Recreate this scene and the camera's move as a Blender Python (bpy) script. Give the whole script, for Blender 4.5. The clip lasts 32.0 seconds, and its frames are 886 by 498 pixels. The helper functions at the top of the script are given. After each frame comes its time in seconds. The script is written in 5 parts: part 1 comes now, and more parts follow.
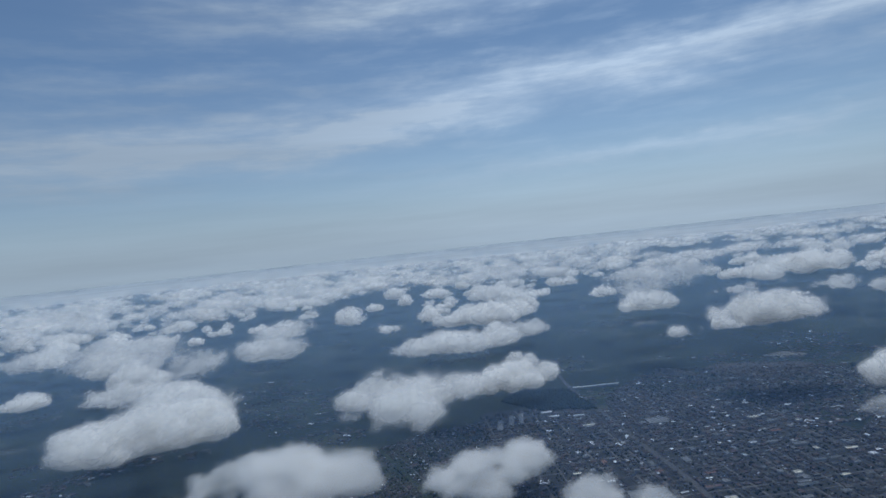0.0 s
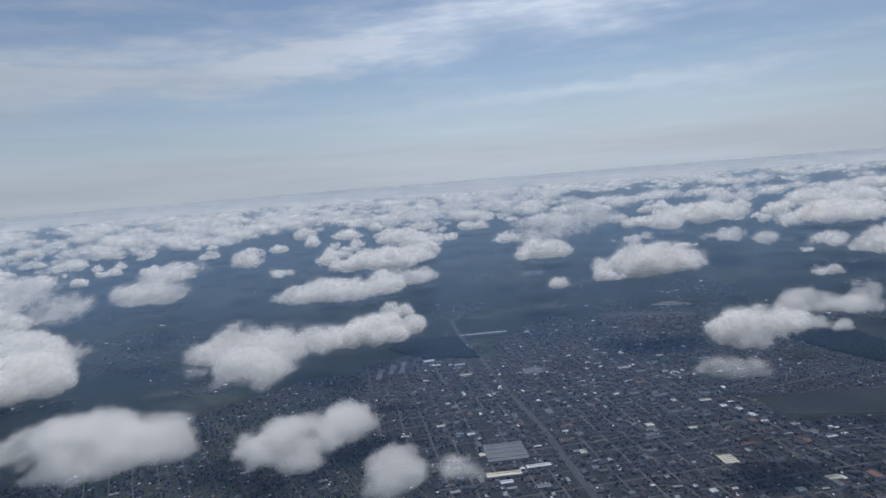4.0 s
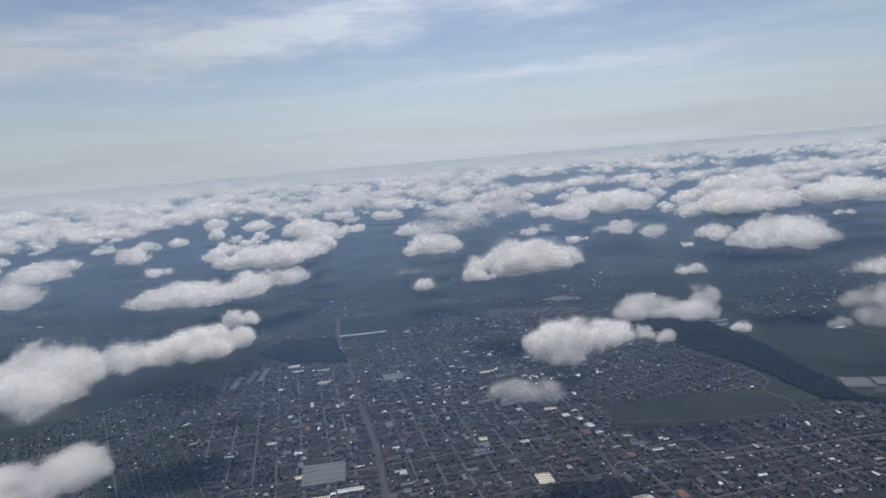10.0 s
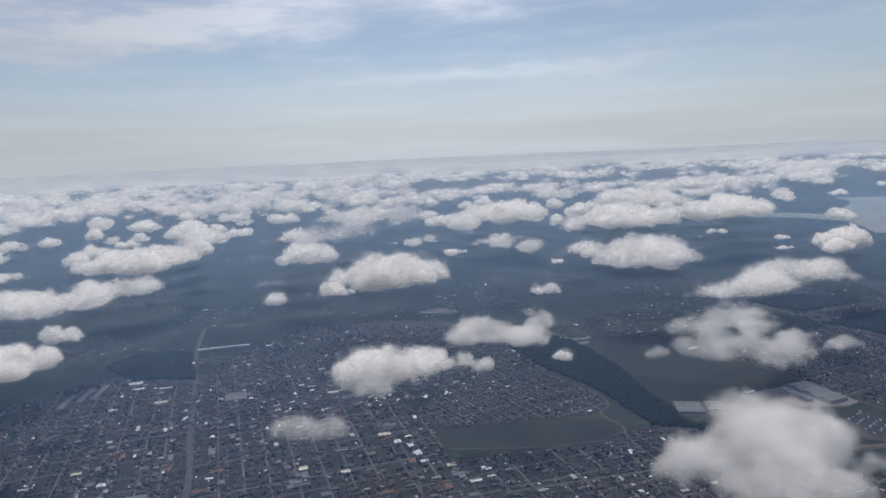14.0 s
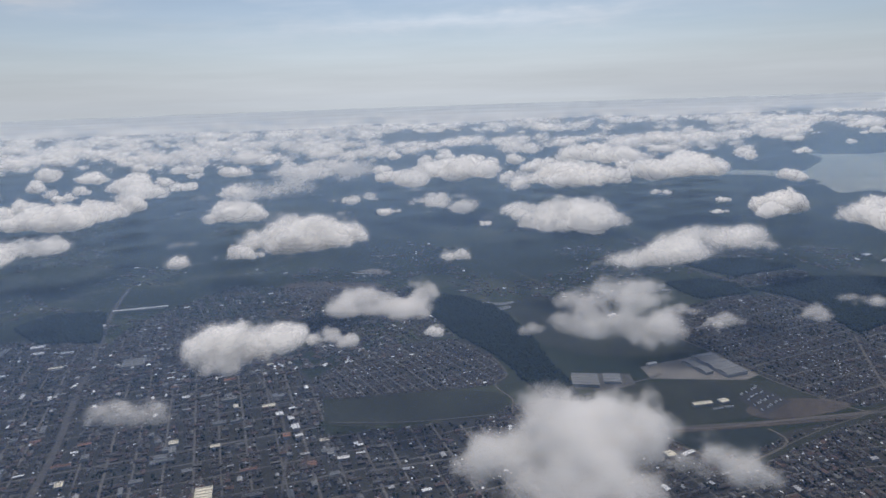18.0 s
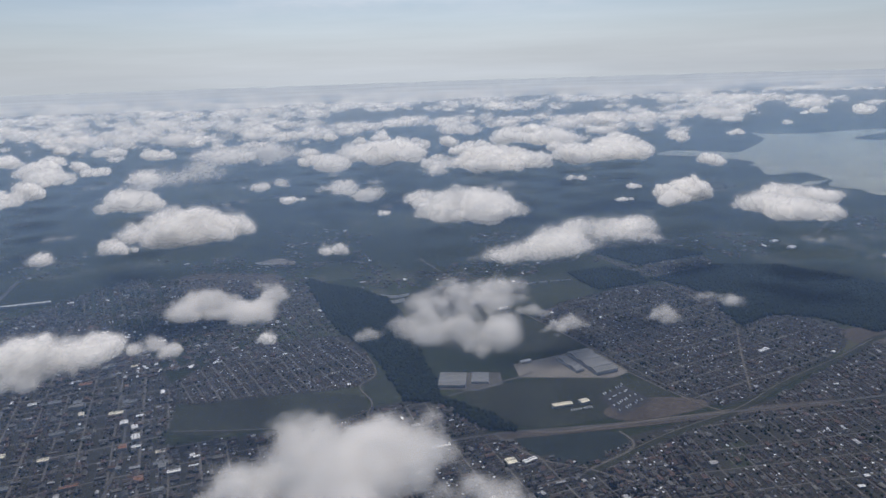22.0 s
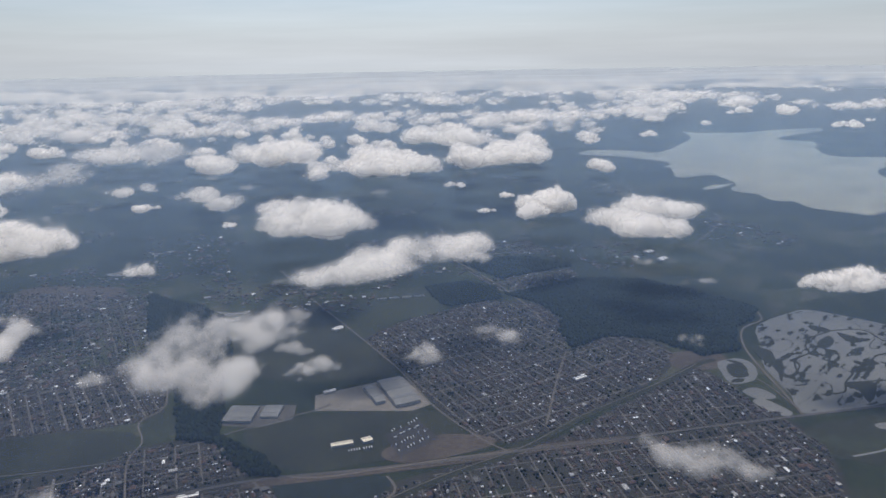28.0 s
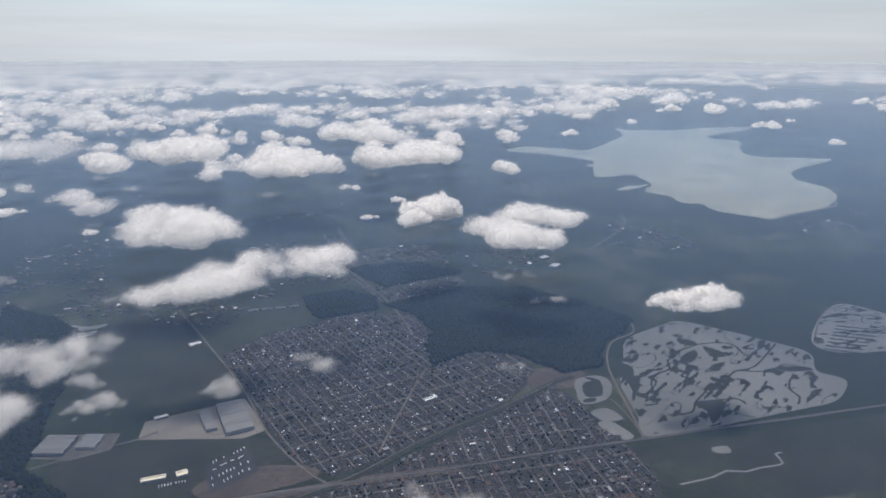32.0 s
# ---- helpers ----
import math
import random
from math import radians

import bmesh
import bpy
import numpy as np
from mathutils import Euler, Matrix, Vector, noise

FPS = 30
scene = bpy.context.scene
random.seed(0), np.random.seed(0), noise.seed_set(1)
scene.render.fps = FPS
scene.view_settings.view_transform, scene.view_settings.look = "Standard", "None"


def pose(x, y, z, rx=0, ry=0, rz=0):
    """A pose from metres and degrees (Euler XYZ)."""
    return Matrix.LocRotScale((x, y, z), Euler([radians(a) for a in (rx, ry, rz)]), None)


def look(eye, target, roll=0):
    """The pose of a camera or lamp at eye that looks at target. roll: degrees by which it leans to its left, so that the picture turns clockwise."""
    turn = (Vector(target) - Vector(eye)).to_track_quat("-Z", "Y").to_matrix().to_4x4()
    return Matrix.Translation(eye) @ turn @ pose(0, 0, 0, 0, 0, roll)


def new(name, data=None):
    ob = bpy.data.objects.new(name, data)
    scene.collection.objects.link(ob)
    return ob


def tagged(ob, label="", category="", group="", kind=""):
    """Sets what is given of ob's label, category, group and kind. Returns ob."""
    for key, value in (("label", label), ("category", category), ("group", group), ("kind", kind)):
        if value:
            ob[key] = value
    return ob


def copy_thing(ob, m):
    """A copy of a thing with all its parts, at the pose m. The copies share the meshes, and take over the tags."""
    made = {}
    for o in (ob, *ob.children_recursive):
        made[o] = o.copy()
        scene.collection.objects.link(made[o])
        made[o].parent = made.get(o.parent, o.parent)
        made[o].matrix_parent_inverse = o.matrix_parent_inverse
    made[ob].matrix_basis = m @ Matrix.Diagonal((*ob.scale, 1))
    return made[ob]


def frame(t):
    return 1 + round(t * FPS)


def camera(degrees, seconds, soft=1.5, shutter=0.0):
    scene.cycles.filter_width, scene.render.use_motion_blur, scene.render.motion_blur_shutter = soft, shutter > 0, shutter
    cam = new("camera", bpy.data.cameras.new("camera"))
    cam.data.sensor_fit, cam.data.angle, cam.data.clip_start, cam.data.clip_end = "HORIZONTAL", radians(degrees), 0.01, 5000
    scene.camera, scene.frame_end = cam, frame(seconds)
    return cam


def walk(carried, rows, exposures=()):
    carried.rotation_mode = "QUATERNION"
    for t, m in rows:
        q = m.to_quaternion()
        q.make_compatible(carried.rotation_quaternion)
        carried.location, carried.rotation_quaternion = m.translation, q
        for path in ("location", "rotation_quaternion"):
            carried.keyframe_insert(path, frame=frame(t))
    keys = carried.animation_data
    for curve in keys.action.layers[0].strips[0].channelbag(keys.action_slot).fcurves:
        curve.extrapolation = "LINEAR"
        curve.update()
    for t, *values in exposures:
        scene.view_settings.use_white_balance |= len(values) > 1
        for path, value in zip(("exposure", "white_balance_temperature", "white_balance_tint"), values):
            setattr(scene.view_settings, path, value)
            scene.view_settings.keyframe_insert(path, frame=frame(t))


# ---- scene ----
cam = camera(65.46, 32.0, soft=1.6)
# The land is built at one tenth of its size: 1 unit is 10 m. Eye and target of the aircraft's flight, and roll.
PATH = [
    (0, (3.24, -4.39, 106.07), (2.98, 95.61, 105.53), -6.10),
    (0.5, (6.76, -2.90, 106.23), (7.22, 97.05, 103.14), -6.25),
    (1, (10.37, -1.46, 106.40), (11.16, 98.21, 98.35), -5.88),
    (1.5, (14.07, -0.06, 106.60), (16.44, 99.59, 98.56), -4.85),
    (2, (17.85, 1.30, 106.82), (21.92, 100.89, 98.74), -4.84),
    (2.5, (21.71, 2.61, 107.05), (27.39, 102.12, 98.95), -4.69),
    (3, (25.66, 3.88, 107.31), (32.38, 103.25, 98.36), -4.83),
    (3.5, (29.69, 5.10, 107.58), (37.22, 104.34, 97.84), -4.68),
    (5.5, (46.57, 9.56, 108.81), (57.34, 108.32, 97.40), -4.71),
    (6, (50.98, 10.57, 109.15), (63.22, 109.12, 97.43), -4.69),
    (6.5, (55.46, 11.53, 109.50), (68.44, 109.94, 97.38), -4.82),
    (7, (60.01, 12.45, 109.86), (74.10, 110.67, 97.50), -4.50),
    (7.5, (64.62, 13.32, 110.24), (79.90, 111.51, 98.99), -4.44),
    (8, (69.31, 14.15, 110.62), (84.77, 112.17, 98.25), -4.78),
    (8.5, (74.06, 14.95, 111.01), (87.47, 113.19, 98.08), -5.13),
    (9, (78.87, 15.69, 111.41), (90.14, 114.02, 97.14), -5.35),
    (9.5, (83.75, 16.40, 111.82), (95.21, 114.77, 97.97), -4.89),
    (10, (88.68, 17.06, 112.24), (102.56, 115.18, 98.80), -4.75),
    (10.5, (93.68, 17.69, 112.66), (109.49, 115.37, 98.20), -4.52),
    (11, (98.73, 18.27, 113.09), (117.29, 115.38, 98.09), -4.89),
    (11.5, (103.84, 18.81, 113.53), (123.44, 115.73, 98.61), -4.94),
    (12, (109.01, 19.32, 113.98), (129.04, 116.27, 99.89), -4.33),
    (12.5, (114.23, 19.78, 114.43), (134.36, 116.79, 100.85), -3.68),
    (13, (119.50, 20.21, 114.88), (140.62, 117.00, 101.27), -3.36),
    (13.5, (124.82, 20.60, 115.35), (147.05, 117.11, 101.55), -3.06),
    (14, (130.19, 20.95, 115.81), (153.81, 117.11, 101.82), -2.58),
    (14.5, (135.61, 21.26, 116.29), (159.41, 117.29, 101.74), -2.31),
    (16.5, (157.72, 22.16, 118.24), (180.69, 117.70, 99.66), -2.61),
    (17, (163.35, 22.30, 118.74), (186.94, 117.43, 98.88), -2.20),
    (17.5, (169.03, 22.41, 119.25), (192.96, 117.34, 98.86), -1.71),
    (18, (174.73, 22.48, 119.76), (198.79, 117.20, 98.54), -1.96),
    (18.5, (180.48, 22.53, 120.29), (204.66, 117.14, 98.75), -2.14),
    (19, (186.25, 22.55, 120.81), (211.33, 116.73, 98.44), -2.32),
    (19.5, (192.06, 22.53, 121.35), (217.01, 116.46, 97.78), -2.35),
    (20, (197.91, 22.49, 121.89), (224.00, 115.74, 96.92), -1.82),
    (20.5, (203.78, 22.42, 122.45), (229.84, 115.86, 98.16), -1.82),
    (21, (209.68, 22.33, 123.01), (236.28, 115.70, 99.07), -1.84),
    (21.5, (215.60, 22.20, 123.58), (242.89, 115.29, 99.27), -1.85),
    (22, (221.55, 22.06, 124.16), (249.30, 114.93, 99.54), -1.82),
    (22.5, (227.53, 21.89, 124.75), (255.57, 114.54, 99.64), -1.48),
    (23, (233.52, 21.70, 125.35), (261.76, 114.22, 99.99), -1.45),
    (23.5, (239.54, 21.49, 125.96), (268.31, 113.78, 100.35), -1.48),
    (24, (245.57, 21.26, 126.58), (274.78, 113.30, 100.59), -1.67),
    (24.5, (251.63, 21.01, 127.22), (281.36, 112.79, 100.90), -1.80),
    (25, (257.70, 20.75, 127.87), (287.53, 112.54, 101.72), -1.87),
    (25.5, (263.78, 20.47, 128.54), (293.74, 112.29, 102.65), -1.78),
    (27.5, (288.23, 19.20, 131.38), (319.84, 110.53, 105.68), -1.37),
    (28, (294.37, 18.86, 132.13), (326.31, 109.94, 105.97), -1.00),
    (28.5, (300.51, 18.51, 132.91), (332.57, 109.52, 106.65), -0.95),
    (29, (306.65, 18.15, 133.71), (339.12, 108.98, 107.32), -1.02),
    (29.5, (312.80, 17.79, 134.53), (345.79, 108.37, 107.95), -0.94),
    (30, (318.95, 17.42, 135.38), (352.72, 107.66, 108.62), -0.91),
    (30.5, (325.10, 17.05, 136.25), (360.31, 106.65, 109.20), -0.38),
    (31, (331.24, 16.68, 137.15), (367.20, 105.84, 109.60), -0.08),
    (31.5, (337.38, 16.31, 138.07), (373.97, 105.20, 110.49), 0.07),
    (32, (343.52, 15.95, 139.03), (380.80, 104.53, 111.40), 0.08),
]
# The clip starts a little darker and bluer.
walk(cam, [(t, look(eye, target, roll)) for t, eye, target, roll in PATH],
     [(0.0, -0.45, 5550, 4.0), (1.5, -0.32, 5850, 7.0), (4.0, -0.22, 6200, 10.0), (9.0, -0.09, 6480, 10.5), (16.0, -0.02, 6620, 12.0), (24.0, 0.03, 6620, 12.0), (29.0, 0.15, 6750, 12.0), (32.0, 0.24, 6750, 12.0)])

# ---- light ----
SUN_ELEVATION, SUN_AZIMUTH = 64.0, 14.0  # degrees; azimuth clockwise from +y
world = bpy.data.worlds.new("sky")
scene.world = world
world.use_nodes = True
wn = world.node_tree
sky = wn.nodes.new("ShaderNodeTexSky")
sky.sky_type, sky.sun_disc = "NISHITA", False
sky.sun_elevation, sky.sun_rotation = radians(SUN_ELEVATION), radians(SUN_AZIMUTH)
sky.altitude, sky.air_density, sky.dust_density, sky.ozone_density = 1200, 1.0, 0.3, 2.0
wn.nodes["Background"].inputs["Strength"].default_value = 0.08
wn.links.new(sky.outputs["Color"], wn.nodes["Background"].inputs["Color"])
sun_data = bpy.data.lights.new("sun", "SUN")
sun_data.energy, sun_data.angle, sun_data.color = 3.0, radians(7), (1.0, 0.95, 0.88)
sun = new("sun", sun_data)
sa, se = radians(SUN_AZIMUTH), radians(SUN_ELEVATION)
SUN_WAY = Vector((math.sin(sa) * math.cos(se), math.cos(sa) * math.cos(se), math.sin(se)))
sun.matrix_world = look(SUN_WAY * 900, (0, 0, 0))
scene.view_settings.exposure = 0.0
scene.cycles.transparent_max_bounces = 64


# ---- materials ----
class Nodes:
    """A short way to write a node material."""

    def __init__(self, name):
        self.mat = bpy.data.materials.new(name)
        self.mat.use_nodes = True
        self.tree = self.mat.node_tree
        self.bsdf = self.tree.nodes["Principled BSDF"]
        self.out = self.tree.nodes["Material Output"]

    def add(self, kind, **settings):
        node = self.tree.nodes.new("ShaderNode" + kind)
        for key, value in settings.items():
            if key in ("operation", "blend_type", "data_type", "feature", "distance", "noise_dimensions", "use_clamp", "interpolation_type"):
                setattr(node, key, value)
            else:
                node.inputs[key.replace("_", " ")].default_value = value
        return node

    def link(self, a, b):
        self.tree.links.new(a, b)

    def position(self):
        return self.add("NewGeometry").outputs["Position"]

    def scaled(self, socket, sx, sy, sz, rot=0.0):
        m = self.add("Mapping")
        m.inputs["Scale"].default_value = (sx, sy, sz)
        m.inputs["Rotation"].default_value = (0, 0, rot)
        self.link(socket, m.inputs["Vector"])
        return m.outputs["Vector"]

    def noise(self, vector, scale, detail=4.0, rough=0.55):
        n = self.add("TexNoise", Scale=scale, Detail=detail, Roughness=rough)
        self.link(vector, n.inputs["Vector"])
        return n.outputs["Fac"]

    def ramp(self, fac, *stops):
        r = self.tree.nodes.new("ShaderNodeValToRGB")
        e = r.color_ramp.elements
        while len(e) < len(stops):
            e.new(0.5)
        for item, (place, colour) in zip(e, stops):
            item.position = place
            item.color = (*colour, 1) if isinstance(colour, tuple) else (colour, colour, colour, 1)
        self.link(fac, r.inputs["Fac"])
        return r.outputs["Color"]

    def math(self, op, a, b=None):
        n = self.tree.nodes.new("ShaderNodeMath")
        n.operation = op
        for i, v in enumerate((a, b)):
            if v is None:
                continue
            if isinstance(v, (int, float)):
                n.inputs[i].default_value = v
            else:
                self.link(v, n.inputs[i])
        return n.outputs[0]

    def mix(self, fac, a, b, blend="MIX"):
        n = self.tree.nodes.new("ShaderNodeMix")
        n.data_type, n.blend_type = "RGBA", blend
        for socket, v in ((n.inputs[0], fac), (n.inputs[6], a), (n.inputs[7], b)):
            if isinstance(v, (int, float)):
                socket.default_value = v
            elif isinstance(v, tuple):
                socket.default_value = (*v, 1)
            else:
                self.link(v, socket)
        return n.outputs[2]

    def base(self, colour, rough=0.9, spec=0.2):
        if isinstance(colour, tuple):
            self.bsdf.inputs["Base Color"].default_value = (*colour, 1)
        else:
            self.link(colour, self.bsdf.inputs["Base Color"])
        self.bsdf.inputs["Roughness"].default_value = rough
        self.bsdf.inputs["Specular IOR Level"].default_value = spec
        return self.mat

    def bump(self, height, strength, distance):
        b = self.add("Bump", Strength=strength, Distance=distance)
        self.link(height, b.inputs["Height"])
        self.link(b.outputs["Normal"], self.bsdf.inputs["Normal"])

    def veil(self, alpha, colour, forward=0.5):
        """A thin scattering layer: part of the light passes, the rest is scattered to both sides."""
        diffuse, trans = self.add("BsdfDiffuse"), self.add("BsdfTranslucent")
        for n in (diffuse, trans):
            if isinstance(colour, tuple):
                n.inputs["Color"].default_value = (*colour, 1)
            else:
                self.link(colour, n.inputs["Color"])
        both, clear, final = self.add("MixShader", Fac=forward), self.add("BsdfTransparent"), self.add("MixShader")
        self.link(diffuse.outputs[0], both.inputs[1])
        self.link(trans.outputs[0], both.inputs[2])
        if isinstance(alpha, (int, float)):
            final.inputs[0].default_value = alpha
        else:
            self.link(alpha, final.inputs[0])
        self.link(clear.outputs[0], final.inputs[1])
        self.link(both.outputs[0], final.inputs[2])
        self.link(final.outputs[0], self.out.inputs["Surface"])
        return self.mat


def land_material():
    n = Nodes("land")
    p = n.position()
    cells = n.add("TexVoronoi", Scale=0.055, feature="F1")
    warp = n.add("TexNoise", Scale=0.02, Detail=3.0)
    n.link(p, warp.inputs["Vector"])
    shift = n.add("VectorMath", operation="MULTIPLY_ADD")
    n.link(warp.outputs["Color"], shift.inputs[0])
    shift.inputs[1].default_value = (14, 14, 0)
    n.link(p, shift.inputs[2])
    n.link(shift.outputs[0], cells.inputs["Vector"])
    tint = n.add("SeparateColor")
    n.link(cells.outputs["Color"], tint.inputs["Color"])
    fields = n.ramp(tint.outputs[0], (0.0, (0.026, 0.036, 0.018)), (0.4, (0.044, 0.054, 0.027)), (0.7, (0.052, 0.06, 0.034)), (1.0, (0.085, 0.084, 0.056)))
    woods = n.ramp(n.noise(p, 0.009, 7, 0.6), (0.42, 0.0), (0.52, 1.0))
    ground = n.mix(woods, fields, (0.022, 0.03, 0.017))
    fine = n.ramp(n.noise(p, 0.5, 6, 0.65), (0.3, 0.6), (0.7, 1.35))
    colour = n.mix(1.0, ground, fine, "MULTIPLY")
    bare = n.ramp(n.noise(p, 0.03, 5, 0.6), (0.62, 0.0), (0.72, 0.5))
    colour = n.mix(bare, colour, (0.06, 0.06, 0.045))
    return n.base(colour, 0.95, 0.1)


def plain(name, colour, vary=0.3, scale=0.6, rough=0.9, spec=0.2, bump=0.0):
    n = Nodes(name)
    p = n.position()
    a = n.ramp(n.noise(p, scale, 6, 0.62), (0.25, 1.0 - vary), (0.75, 1.0 + vary))
    b = n.ramp(n.noise(p, scale * 0.12, 4, 0.5), (0.3, 1.0 - vary * 0.6), (0.7, 1.0 + vary * 0.6))
    c = n.mix(1.0, n.mix(1.0, colour, a, "MULTIPLY"), b, "MULTIPLY")
    if bump:
        n.bump(n.noise(p, scale * 3, 4), bump, 0.1)
    return n.base(c, rough, spec)


def islands(name, stops, rough=0.8, spec=0.3, vary=0.2):
    """A colour for each loose piece of a mesh, with a little grain."""
    n = Nodes(name)
    g = n.add("NewGeometry")
    c = n.ramp(g.outputs["Random Per Island"], *stops)
    n.tree.nodes[-1].color_ramp.interpolation = "CONSTANT"
    grain = n.ramp(n.noise(g.outputs["Position"], 3.0, 4), (0.3, 1 - vary), (0.7, 1 + vary))
    return n.base(n.mix(1.0, c, grain, "MULTIPLY"), rough, spec)


def water_material(name, colour, ripple):
    n = Nodes(name)
    p = n.position()
    c = n.mix(n.ramp(n.noise(p, 0.02, 4), (0.35, 0.0), (0.65, 1.0)), colour, tuple(v * 1.5 for v in colour))
    n.bump(n.noise(p, 2.5, 4), ripple, 0.02)
    m = n.base(c, 0.3, 0.3)
    n.bsdf.inputs["IOR"].default_value = 1.33
    return m


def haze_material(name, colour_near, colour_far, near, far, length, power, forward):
    """Haze painted on a sheet, thickening with the distance from the line of flight."""
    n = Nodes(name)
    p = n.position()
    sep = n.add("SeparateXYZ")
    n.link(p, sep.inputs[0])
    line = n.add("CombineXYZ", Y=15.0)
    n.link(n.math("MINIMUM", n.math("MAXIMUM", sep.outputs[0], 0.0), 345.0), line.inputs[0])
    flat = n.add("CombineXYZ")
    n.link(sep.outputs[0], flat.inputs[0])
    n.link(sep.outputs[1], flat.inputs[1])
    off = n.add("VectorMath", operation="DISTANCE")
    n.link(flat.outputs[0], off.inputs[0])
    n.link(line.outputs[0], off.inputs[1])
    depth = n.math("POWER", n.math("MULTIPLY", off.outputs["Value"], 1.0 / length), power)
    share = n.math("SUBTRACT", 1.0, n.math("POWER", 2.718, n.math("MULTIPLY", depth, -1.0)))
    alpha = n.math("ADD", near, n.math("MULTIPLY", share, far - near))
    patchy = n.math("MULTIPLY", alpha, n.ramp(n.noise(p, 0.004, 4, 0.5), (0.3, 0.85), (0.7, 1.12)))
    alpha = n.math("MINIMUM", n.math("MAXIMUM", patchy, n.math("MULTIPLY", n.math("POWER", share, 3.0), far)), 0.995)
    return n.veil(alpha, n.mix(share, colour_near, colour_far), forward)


def cirrus_material():
    n = Nodes("cirrus")
    p = n.add("VectorMath", operation="SUBTRACT")
    n.link(n.position(), p.inputs[0])
    p.inputs[1].default_value = (170, 15, 0)
    unit = n.add("VectorMath", operation="NORMALIZE")
    n.link(p.outputs[0], unit.inputs[0])
    s = n.add("SeparateXYZ")
    n.link(unit.outputs[0], s.inputs[0])
    az = n.math("ARCTAN2", s.outputs[0], s.outputs[1])
    el = n.math("ARCSINE", s.outputs[2])
    c = n.add("CombineXYZ")
    n.link(az, c.inputs[0])
    n.link(el, c.inputs[1])
    flat = c.outputs[0]
    warp = n.noise(n.scaled(flat, 2.0, 6.0, 1), 2.5, 4)
    ripple = n.noise(n.scaled(flat, 6.0, 12.0, 1), 4.0, 5, 0.6)
    drift = n.math("ADD", n.math("MULTIPLY", n.math("SUBTRACT", warp, 0.5), 5.0), n.math("MULTIPLY", n.math("SUBTRACT", ripple, 0.5), 1.6))
    azd, eld = n.math("MULTIPLY", az, 57.3), n.math("ADD", n.math("MULTIPLY", el, 57.3), drift)
    total = None
    # broad strokes: azimuth, elevation, slope, length, thickness (degrees), strength
    for a0, e0, slope, long, thick, amp in ((-25, 10.2, 0.05, 17, 2.5, 1.0), (-5, 11.4, 0.05, 13, 1.3, 0.9), (24, 14.6, 0.03, 30, 1.7, 1.0), (15, 7.2, 0.03, 20, 0.8, 0.55),
                                            (-5, 20.5, 0.05, 16, 1.9, 0.8), (-26, 15.4, 0.05, 15, 0.8, 0.3), (70, 11, 0.0, 30, 3, 0.7), (-75, 12, 0.0, 30, 3, 0.7), (160, 12, 0.0, 60, 3, 0.8)):
        da = n.math("SUBTRACT", azd, a0)
        de = n.math("SUBTRACT", n.math("SUBTRACT", eld, e0), n.math("MULTIPLY", da, slope))
        d2 = n.math("ADD", n.math("POWER", n.math("ABSOLUTE", n.math("MULTIPLY", da, 1 / long)), 2.0), n.math("POWER", n.math("ABSOLUTE", n.math("MULTIPLY", de, 1 / thick)), 2.0))
        stroke = n.math("MULTIPLY", n.math("POWER", 2.718, n.math("MULTIPLY", d2, -1.0)), amp)
        total = stroke if total is None else n.math("ADD", total, stroke)
    streak = n.noise(n.scaled(flat, 1.6, 9.0, 1, -0.07), 4.0, 8, 0.6)
    body = n.ramp(streak, (0.3, 0.35), (0.65, 1.1))
    thin = n.ramp(streak, (0.48, 0.0), (0.8, 0.25))
    alpha = n.math("ADD", n.math("MULTIPLY", total, body), thin)
    # horizon haze painted on the dome: it turns opaque low down
    low = n.ramp(n.math("MULTIPLY", el, 57.3 / 20), (0.0, 1.0), (0.08, 1.0), (0.17, 0.88), (0.25, 0.66), (0.34, 0.4), (0.48, 0.2), (0.75, 0.08))
    clearing = n.math("MULTIPLY", n.math("SUBTRACT", 1.0, low), n.math("SUBTRACT", 1.0, n.math("MINIMUM", alpha, 0.92)))
    alpha = n.math("SUBTRACT", 1.0, clearing)
    glow, clear, final = n.add("Emission"), n.add("BsdfTransparent"), n.add("MixShader")
    tone = n.ramp(n.math("MULTIPLY", el, 1 / 0.45), (0.0, (0.52, 0.575, 0.63)), (0.2, (0.52, 0.58, 0.65)), (0.5, (0.54, 0.59, 0.67)))
    n.link(tone, glow.inputs["Color"])
    # sun glow put into the emission: the veil is brightest below the sun
    aside = n.math("MULTIPLY", n.math("SUBTRACT", azd, SUN_AZIMUTH), 1 / 24)
    aureole = n.math("POWER", 2.718, n.math("MULTIPLY", n.math("MULTIPLY", aside, aside), -1.0))
    rise = n.math("MINIMUM", n.math("MAXIMUM", n.math("MULTIPLY", el, 57.3 / 9), 0.35), 1.0)
    bands = n.ramp(n.noise(n.scaled(flat, 0.8, 11.0, 1, -0.05), 3.0, 5, 0.55), (0.3, 0.92), (0.7, 1.08))
    n.link(n.math("MULTIPLY", bands, n.math("ADD", 0.88, n.math("MULTIPLY", n.math("MULTIPLY", aureole, rise), 0.5))), glow.inputs["Strength"])
    n.link(alpha, final.inputs[0])
    n.link(clear.outputs[0], final.inputs[1])
    n.link(glow.outputs[0], final.inputs[2])
    n.link(final.outputs[0], n.out.inputs["Surface"])
    return n.mat


